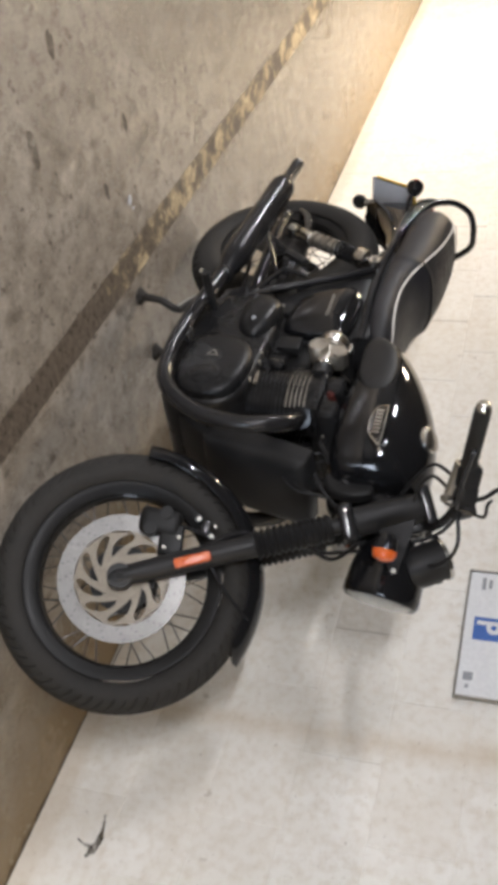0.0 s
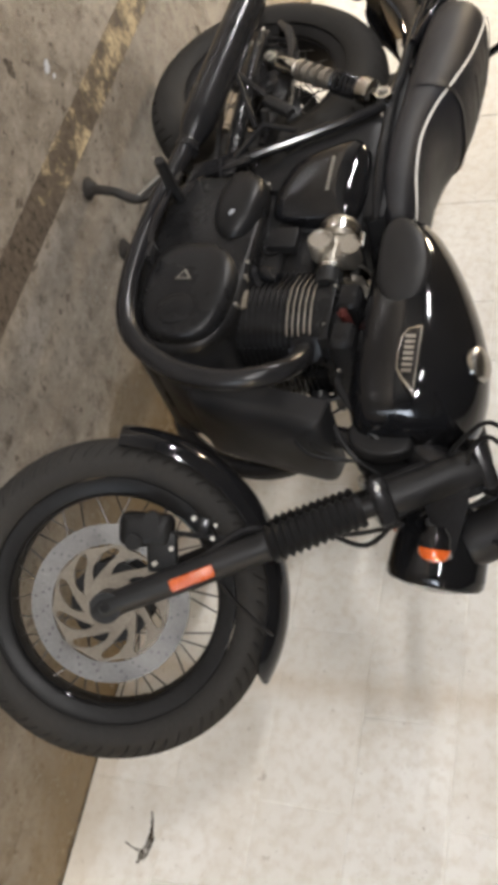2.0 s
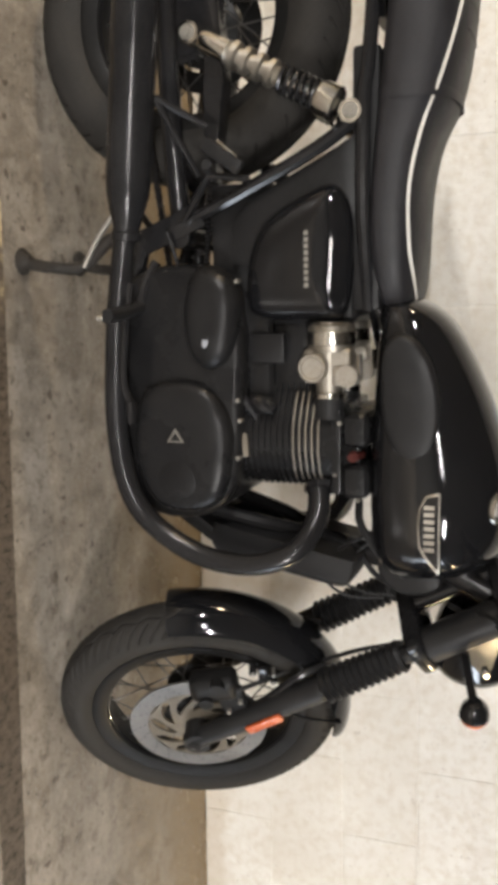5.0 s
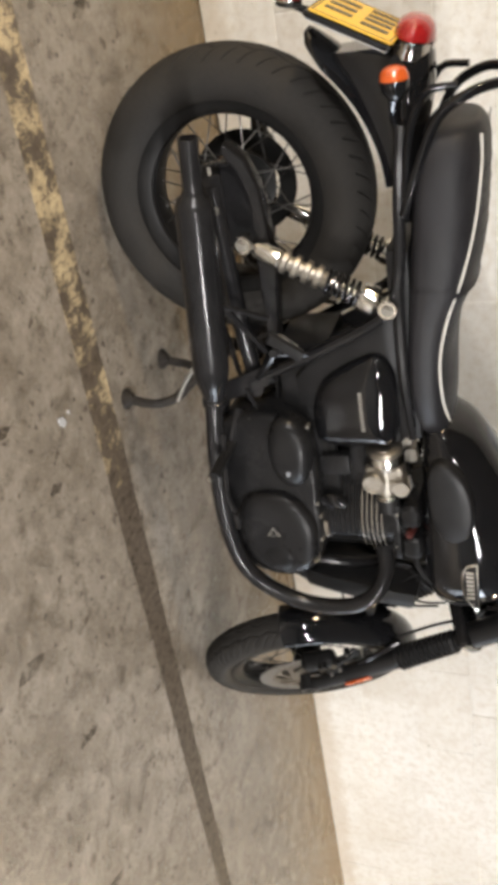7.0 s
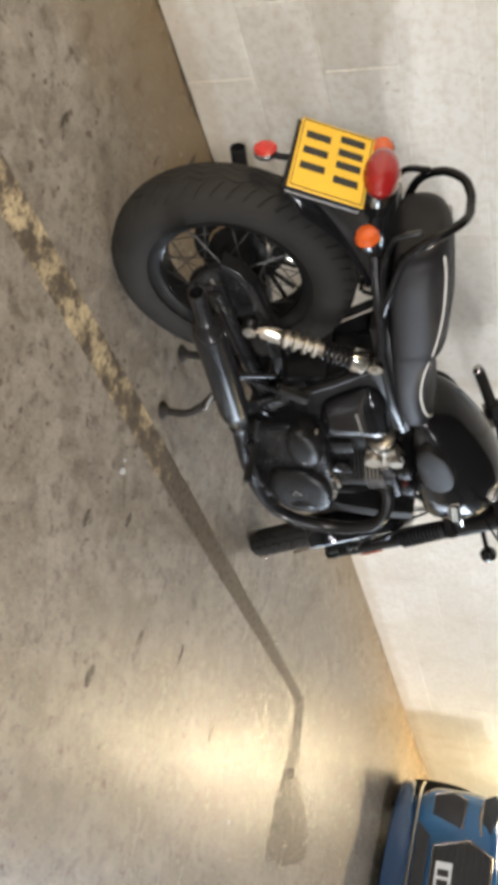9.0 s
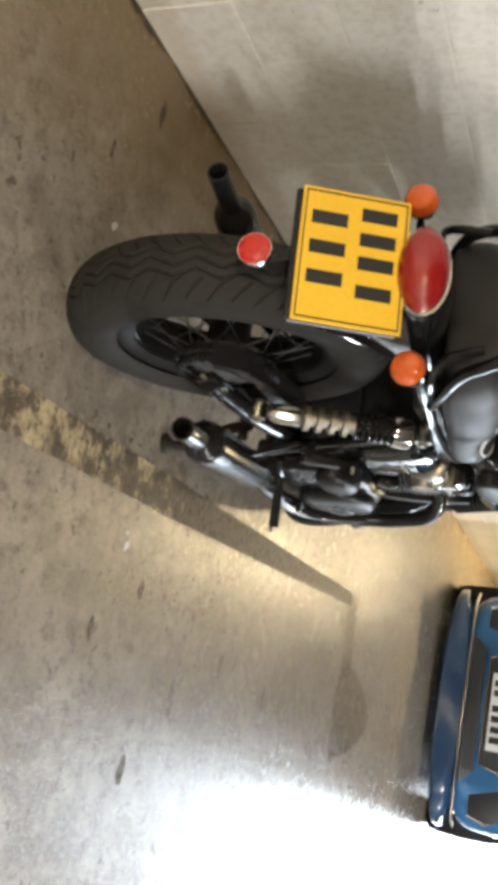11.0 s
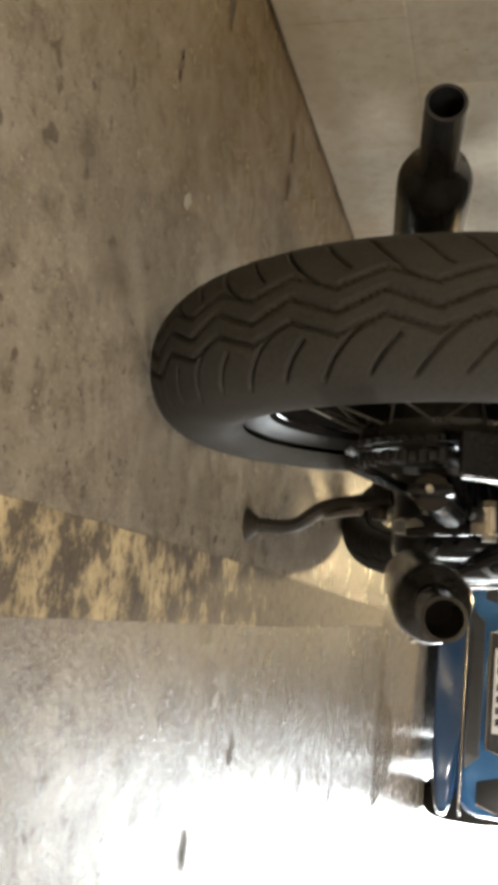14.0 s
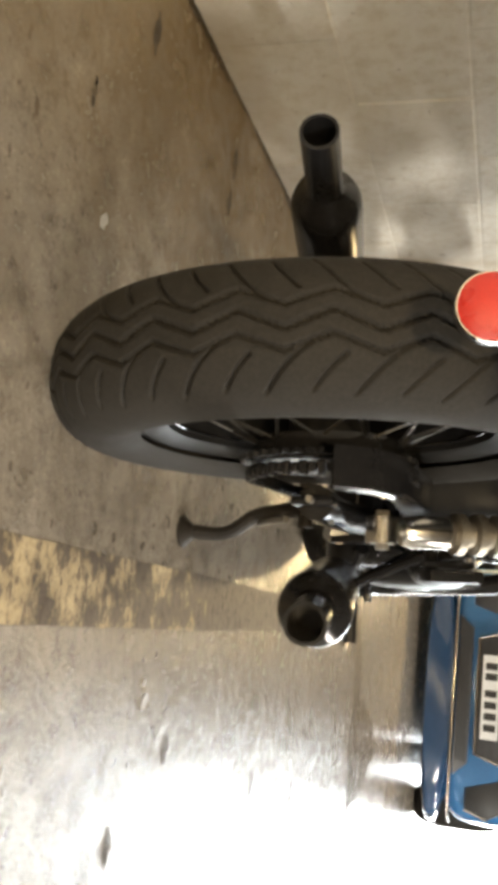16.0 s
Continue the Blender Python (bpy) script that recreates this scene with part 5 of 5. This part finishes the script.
for s in (-1, 1):
    fpart("headlamp_bracket", joined(loft([[fk(a, s * w, z) for a, w, z in ((0.03 + o, 0.118, 0.862), (0.06 + o, 0.116, 0.866), (0.165 + o, 0.1, 0.915), (0.165 + o, 0.1, 0.939), (0.06 + o, 0.116, 0.952), (0.03 + o, 0.118, 0.95))] for o in (0.0, 0.004)])), SATIN, hl)
    fpart("headlamp_bolt", rod(fk(HX - 0.03, s * 0.094, HZ), fk(HX - 0.03, s * 0.112, HZ), 0.007, 8), CHROME, hl, "bright headlamp bolt")
    ind = indicator(FORK @ Matrix.Translation(fk(0.13, s * 0.216, 0.884)) @ Matrix.Rotation(radians(RAKE + 90), 4, "Y"))
    part("stalk", moved(tube([fk(0.11, s * 0.10, 0.885), fk(0.117, s * 0.15, 0.884), fk(0.12, s * 0.206, 0.884)], 0.009, 10, 3), FORK), SATIN, ind)
pod = fpart("instrument_clock", moved(lathe([(0.0, -0.09), (0.042, -0.087), (0.05, -0.06), (0.051, 0.0), (0.053, 0.004), (0.053, 0.014), (0.0, 0.014)], 32), Matrix.Translation(fk(0.10, -0.05, 1.038)) @ pose(0, 0, 0, 0, -6, 0)), PLASTIC, bike, "black round instrument clock")
fpart("clock_glass", moved(lathe([(0.048, 0.0142), (0.0, 0.0155)], 28), Matrix.Translation(fk(0.10, -0.05, 1.038)) @ pose(0, 0, 0, 0, -6, 0)), CAR_GLASS, pod, "dark clock glass")
fpart("clock_bezel", moved(lathe([(0.048, 0.012), (0.0545, 0.006), (0.0545, 0.016), (0.049, 0.018)], 32, None, True), Matrix.Translation(fk(0.10, -0.05, 1.038)) @ pose(0, 0, 0, 0, -6, 0)), CHROME, pod, "thin chrome clock bezel")
fpart("instrument_clock", moved(lathe([(0.0, -0.09), (0.042, -0.087), (0.05, -0.06), (0.051, 0.0), (0.053, 0.004), (0.053, 0.014), (0.0, 0.014)], 32), Matrix.Translation(fk(0.10, 0.06, 1.038)) @ pose(0, 0, 0, 0, -6, 0)), PLASTIC, bike, "black round instrument clock")

# handlebar
BAR = [(0.03, 0.0, 0.985), (0.03, 0.05, 0.985), (0.035, 0.10, 1.0), (0.01, 0.17, 1.02), (-0.05, 0.25, 1.02), (-0.11, 0.32, 1.01), (-0.17, 0.382, 1.002)]
bar = fpart("handlebar", tube([fk(a, -b_, c) for a, b_, c in reversed(BAR)] + [fk(*p) for p in BAR[1:]], 0.011, 14, 5), SATIN, bike, "black raised handlebar")
for s in (-1, 1):
    g0, g1 = Vector(fk(-0.075, s * 0.28, 1.016)), Vector(fk(-0.18, s * 0.392, 1.0))
    L = (g1 - g0).length
    fpart("grip", lathe([(0.0, 0.0), (0.021, 0.0), (0.021, 0.006), (0.0185, 0.008)] + [(0.0185 + (0.001 if k % 2 else 0), 0.012 + (L - 0.02) * k / 14) for k in range(15)] + [(0.0195, L), (0.0, L)], 18, aim(g0, g1)), RUBBER, bar, "black rubber handlebar grip")
    fpart("bar_end", lathe([(0.0, 0.02), (0.012, 0.018), (0.017, 0.01), (0.017, 0.0), (0.0, 0.0)], 18, aim(g1, g1 + (g1 - g0))), CHROME, bar, "bright bar end weight")
    fpart("switch_box", joined(box(0.05, 0.055, 0.06, aim(Vector(fk(-0.066, s * 0.268, 1.02)), g1), 0.014, 3), box(0.035, 0.04, 0.05, aim(Vector(fk(-0.03, s * 0.24, 1.035)), g1), 0.008)), PLASTIC, bar, "black switch housing")
    lever = fpart("lever", tube([fk(-0.005, s * 0.215, 1.02), fk(0.01, s * 0.255, 1.012), fk(-0.03, s * 0.33, 1.0), fk(-0.075, s * 0.405, 0.995)], [0.009, 0.008, 0.006, 0.007], 10, 4), SATIN, bar, "black hand lever")
    fpart("lever_ball", lathe([(0, -0.009), (0.007, -0.006), (0.0095, 0.0), (0.007, 0.006), (0, 0.009)], 12, Matrix.Translation(fk(-0.078, s * 0.411, 0.995))), SATIN, lever)
    fpart("cable", tube([fk(-0.01, s * 0.21, 1.02), fk(0.08, s * 0.17, 1.05), fk(0.13, s * 0.11, 1.02), fk(0.10, s * 0.05, 0.95), fk(0.02, s * 0.04, 0.86)], 0.005, 8, 5), PLASTIC, bar)
fpart("master_cylinder", joined(box(0.035, 0.06, 0.04, Matrix.Translation(fk(0.0, -0.2, 1.045)), 0.008), rod(fk(0.01, -0.17, 1.025), fk(-0.015, -0.24, 1.03), 0.013, 12)), PLASTIC, bar, "black brake master cylinder")
fpart("mirror_stem", joined(tube([fk(-0.01, -0.225, 1.02), fk(-0.02, -0.238, 1.055), fk(-0.034, -0.24, 1.078), fk(-0.056, -0.243, 1.10), fk(-0.075, -0.246, 1.135)], 0.0055, 10, 4),
                            tube([fk(0.003, -0.234, 0.99), fk(0.008, -0.231, 1.035), fk(0.012, -0.228, 1.076), fk(0.006, -0.23, 1.086), fk(-0.016, -0.236, 1.085), fk(-0.03, -0.239, 1.092)], 0.004, 10, 4)), SATIN, bar, "bent black mirror stem")
for s in (-1, 1):
    fpart("lever_bracket", joined(rod(fk(-0.015, s * 0.215, 0.998), fk(-0.085, s * 0.285, 0.996), 0.0125, 14), rod(fk(-0.02, s * 0.222, 1.0), fk(-0.005, s * 0.235, 0.985), 0.010, 12)), ALLOY, bar, "scuffed silver lever bracket")
    fpart("cable", tube([fk(-0.035, s * 0.23, 0.99), fk(-0.06, s * 0.20, 0.955), fk(-0.03, s * 0.15, 0.935), fk(0.02, s * 0.10, 0.94), fk(0.06, s * 0.04, 0.90)], 0.0045, 8, 6), PLASTIC, bar)
    fpart("cable", tube([fk(-0.06, s * 0.255, 0.99), fk(-0.085, s * 0.21, 0.95), fk(-0.05, s * 0.14, 0.92), fk(0.0, s * 0.08, 0.90)], 0.0045, 8, 6), PLASTIC, bar)
    fpart("bar_clamp", box(0.04, 0.03, 0.05, Matrix.Translation(fk(0.03, s * 0.05, 0.972)), 0.008), SATIN, bar)
fpart("speedo_cable", tube([fk(0.14, -0.05, 0.95), fk(0.10, -0.02, 0.86), fk(0.17, -0.06, 0.78), fk(0.15, -0.10, 0.66), fk(0.22, -0.09, 0.5)], 0.005, 8, 6), PLASTIC, bike, "black cable")
part("throttle_cable", tube([(1.06, -0.07, 0.73), (1.10, -0.075, 0.655), (1.155, -0.07, 0.62), (1.20, -0.06, 0.66), (1.205, -0.05, 0.74)], 0.0035, 8, 6), PLASTIC, bike, "thin black cable loop")
part("throttle_cable", tube([(1.08, -0.06, 0.72), (1.125, -0.06, 0.67), (1.17, -0.055, 0.655), (1.195, -0.05, 0.70), (1.20, -0.04, 0.76)], 0.003, 8, 6), PLASTIC, bike, "thin black cable loop")
part("wiring_loom", joined(tube([(1.18, -0.02, 0.83), (1.13, -0.07, 0.76), (1.05, -0.075, 0.70), (1.0, -0.05, 0.69)], 0.008, 8, 4), tube([(1.2, 0.02, 0.8), (1.17, -0.03, 0.73), (1.08, -0.05, 0.67)], 0.006, 8, 4)), PLASTIC, bike, "black wires behind the steering head")


# ---------------------------------------------------------------- sign on the wall
sign = thing("parking_sign", pose(0.985, WALL_Y, 1.07), "white framed parking sign with blue square, fixed to the wall", "sign")
part("board", boxp(-0.24, 0.24, -0.012, -0.002, 0.0, 0.30, 0.003, 1), WHITE, sign, "white sign board")
part("frame", joined(boxp(-0.24, 0.24, -0.016, 0.0, -0.004, 0.0, 0.001, 1), boxp(-0.24, 0.24, -0.016, 0.0, 0.30, 0.304, 0.001, 1),
                     boxp(-0.244, -0.24, -0.016, 0.0, -0.004, 0.304, 0.001, 1), boxp(0.24, 0.244, -0.016, 0.0, -0.004, 0.304, 0.001, 1)), DULL, sign, "thin grey sign frame")
sq = part("blue_square", boxp(-0.053, 0.034, -0.0145, -0.0115, 0.028, 0.122, 0.0008, 1), BLUE_SIGN, sign, "blue square with a white letter")
txt = bpy.data.curves.new("letter_p", "FONT")
txt.body, txt.size, txt.extrude, txt.offset = "P", 0.1, 0.0006, 0.0025
letter = new("letter", txt)
letter.data.materials.append(WHITE)
letter.parent = sq
letter.matrix_basis = pose(-0.042, -0.0152, 0.04, 90, 0, 0)
for bx, bz, w, h in ((-0.19, 0.045, 0.05, 0.012), (-0.19, 0.065, 0.035, 0.01), (0.17, 0.03, 0.028, 0.028), (0.205, 0.03, 0.012, 0.01), (-0.01, 0.185, 0.36, 0.022), (-0.01, 0.22, 0.3, 0.022), (-0.01, 0.255, 0.34, 0.022)):
    part("print_bar", boxp(bx - w / 2, bx + w / 2, -0.0135, -0.0115, bz - h / 2, bz + h / 2), GREY_MARK, sign)


# ---------------------------------------------------------------- blue car parked further along the wall
car = thing("car", pose(5.25, -0.59, 0), "bright blue hatchback parked facing the motorcycle", "car")


def car_ring(x, w, z0, z1):
    return super_ring(x, w, z0, z1, 40, 3.6, 4.5, 0.0, 0.5)


body = part("body", loft_table([(0.02, 0.52, 0.24, 0.80), (0.05, 0.68, 0.21, 0.83), (0.16, 0.79, 0.18, 0.86), (0.40, 0.85, 0.17, 0.91), (0.80, 0.875, 0.16, 0.95), (1.20, 0.88, 0.17, 0.98), (2.0, 0.885, 0.18, 0.99), (3.2, 0.88, 0.18, 0.98),
                                (3.75, 0.84, 0.22, 0.96), (3.95, 0.72, 0.28, 0.9)], 4, car_ring), CAR_BLUE, car, "glossy blue car body")
part("cabin", loft_table([(1.05, 0.62, 0.86, 0.93), (1.35, 0.68, 0.88, 1.12), (1.75, 0.66, 0.90, 1.36), (2.3, 0.64, 0.92, 1.43), (3.1, 0.63, 0.92, 1.40), (3.6, 0.66, 0.92, 1.18), (3.8, 0.66, 0.9, 1.0)], 4,
                         lambda x, w, a, c: super_ring(x, w, a, c, 36, 4.5, 4.5, 0.0, 0.4)), CAR_GLASS, car, "dark car windows")
part("roof", loft_table([(1.72, 0.58, 1.345, 1.372), (2.3, 0.62, 1.40, 1.442), (3.1, 0.61, 1.38, 1.415), (3.35, 0.58, 1.31, 1.345)], 4, lambda x, w, a, c: super_ring(x, w, a, c, 28, 3, 3)), CAR_BLUE, car, "blue car roof")


def face(pts, x0, x1, bev=0.01):
    """A slab on the car's front, its outline in y and z."""
    return moved(plate_xz(pts, x0, x1, bev), Matrix(((0, 1, 0, 0), (1, 0, 0, 0), (0, 0, 1, 0), (0, 0, 0, 1))))


GRILLE = [(-0.35, 0.795), (0.35, 0.795), (0.43, 0.63), (0.36, 0.405), (-0.36, 0.405), (-0.43, 0.63)]
grille = part("grille", face(GRILLE, -0.012, 0.06, 0.015), CAR_DARK, car, "dark six-sided radiator grille")
for k in range(9):
    z = 0.43 + 0.042 * k
    w = 0.37 + 0.06 * (z - 0.405) / 0.225 if z < 0.63 else 0.43 - 0.08 * (z - 0.63) / 0.165
    part("grille_bar", boxp(-0.02, -0.008, -w + 0.02, w - 0.02, z - 0.005, z + 0.005), CAR_DARK, grille)
part("grille_surround", tube([(-0.012, y, z) for y, z in GRILLE + GRILLE[:1]], 0.009, 8, 1), CHROME, grille, "thin chrome grille frame")
part("emblem", moved(lathe([(0.034, -0.004), (0.046, -0.004), (0.046, 0.004), (0.034, 0.004)], 28, Matrix.Diagonal((1, 2.1, 1, 1)), True), pose(-0.024, 0, 0.70, 0, 90, 0)), CHROME, grille, "plain chrome emblem")
fp = part("front_plate", boxp(-0.034, -0.022, -0.26, 0.26, 0.433, 0.543, 0.002, 1), WHITE, car, "white front number plate")
for y in (0.19, 0.125, 0.02, -0.05, -0.12, -0.19):
    part("character_bar", boxp(-0.036, -0.0335, y - 0.022, y + 0.022, 0.450, 0.526), INK, fp)
low = part("lower_grille", face([(-0.42, 0.365), (0.42, 0.365), (0.50, 0.275), (-0.50, 0.275)], -0.008, 0.06, 0.01), CAR_DARK, car, "black lower air intake")
for z in (0.298, 0.32, 0.342):
    part("grille_bar", boxp(-0.014, -0.004, -0.41, 0.41, z - 0.004, z + 0.004), CAR_DARK, low)
for s in (-1, 1):
    hp = face([(s * 0.47, 0.70), (s * 0.49, 0.765), (s * 0.72, 0.815), (s * 0.78, 0.775), (s * 0.74, 0.70), (s * 0.60, 0.68)], 0.03, 0.16, 0.012)
    h = part("headlight", hp, CAR_GLASS, car, "dark angular headlight")
    part("headlight_trim", tube([(0.025, s * 0.48, 0.705), (0.028, s * 0.60, 0.688), (0.055, s * 0.74, 0.71), (0.07, s * 0.775, 0.775)], 0.011, 8, 3), CHROME, h, "bright lamp strip")
    intake = part("air_intake", face([(s * 0.50, 0.565), (s * 0.70, 0.585), (s * 0.745, 0.49), (s * 0.70, 0.36), (s * 0.57, 0.36)], 0.018, 0.12, 0.012), CAR_DARK, car, "black side air intake")
    part("intake_trim", tube([(0.018, s * 0.50, 0.568), (0.018, s * 0.70, 0.588), (0.022, s * 0.748, 0.49), (0.022, s * 0.705, 0.36)], 0.006, 8, 1), CHROME, intake, "bright intake edge")
    for x in (0.72, 3.25):
        w = part("wheel", moved(lathe([(0.0, 0.07), (0.05, 0.075), (0.19, 0.085), (0.20, 0.1), (0.205, 0.0), (0.0, 0.0)], 32), pose(x, s * 0.80, 0.31, -90 * s, 0, 0)), ALLOY, car, "alloy car wheel")
        part("car_tyre", moved(lathe([(0.20, -0.1), (0.29, -0.105), (0.31, -0.08), (0.31, 0.08), (0.29, 0.105), (0.20, 0.1)], 36, None, True), pose(x, s * 0.80, 0.31, -90 * s, 0, 0)), RUBBER, w)
part("front_bumper", loft_table([(-0.02, 0.60, 0.08, 0.245), (0.03, 0.75, 0.07, 0.25), (0.2, 0.83, 0.065, 0.25), (0.4, 0.86, 0.07, 0.24)], 4, lambda x, w, a, c: super_ring(x, w, a, c, 32, 3, 3)), CAR_LIP, car, "glossy dark lower front lip")
part("bumper_strip", tube([(0.16, -0.81, 0.258), (0.02, -0.70, 0.258), (-0.02, -0.4, 0.258), (-0.024, 0, 0.258), (-0.02, 0.4, 0.258), (0.02, 0.70, 0.258), (0.16, 0.81, 0.258)], 0.011, 12, 5), CHROME, car, "bright bumper strip")

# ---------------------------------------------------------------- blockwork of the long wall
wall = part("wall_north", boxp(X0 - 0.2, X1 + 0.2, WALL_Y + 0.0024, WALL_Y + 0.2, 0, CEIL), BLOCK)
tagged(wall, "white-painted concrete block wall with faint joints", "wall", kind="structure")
BL, BH = 0.443, 0.226


def block_bm(x0, x1, z0, z1, y=0.0):
    bm = boxp(x0, x1, y, y + 0.05, z0, z1)
    bmesh.ops.bevel(bm, geom=[e for e in bm.edges if all(v.co.y < y + 0.01 for v in e.verts)], offset=0.0018, segments=1, affect="EDGES")
    return bm


block = None
rest_v, rest_f = [], []
random.seed(11)
for row in range(12):
    z0, z1 = row * BH + 0.0022, min((row + 1) * BH - 0.0022, CEIL - 0.002)
    if z1 - z0 < 0.03:
        continue
    shift = -0.058 + (0.21 if row % 2 else 0.0)
    for col in range(-17, 24):
        xa, xb = shift + col * BL + 0.0022, shift + (col + 1) * BL - 0.0022
        if xb > X1 or xa < X0:
            continue
        dy = random.uniform(-0.0012, 0.0012)
        if -1.6 < xa < 4.0 and row < 8:
            if block is None:
                block = part("block", block_bm(0, BL - 0.0044, 0, BH - 0.0044), BLOCK, wall)
                block.matrix_basis = pose(xa, WALL_Y + dy, z0)
            else:
                share(block, pose(xa, WALL_Y + dy, z0))
        else:
            k = len(rest_v)
            y0, y1, e = WALL_Y + dy, WALL_Y + 0.05, 0.0018
            rest_v += [(xa + e, y0, z0 + e), (xb - e, y0, z0 + e), (xb - e, y0, z1 - e), (xa + e, y0, z1 - e), (xa, y0 + e, z0), (xb, y0 + e, z0), (xb, y0 + e, z1), (xa, y0 + e, z1),
                       (xa, y1, z0), (xb, y1, z0), (xb, y1, z1), (xa, y1, z1)]
            rest_f += [(k, k + 1, k + 2, k + 3)] + [(k + 4 + i, k + 4 + (i + 1) % 4, k + (i + 1) % 4, k + i) for i in range(4)] + [(k + 8 + i, k + 8 + (i + 1) % 4, k + 4 + (i + 1) % 4, k + 4 + i) for i in range(4)]
me = bpy.data.meshes.new("far_blocks")
me.from_pydata(rest_v, [], rest_f)
me.materials.append(BLOCK)
ob = new("far_blocks", me)
ob.parent = wall
tagged(ob, "more white-painted blocks of the same wall", kind="stuff")
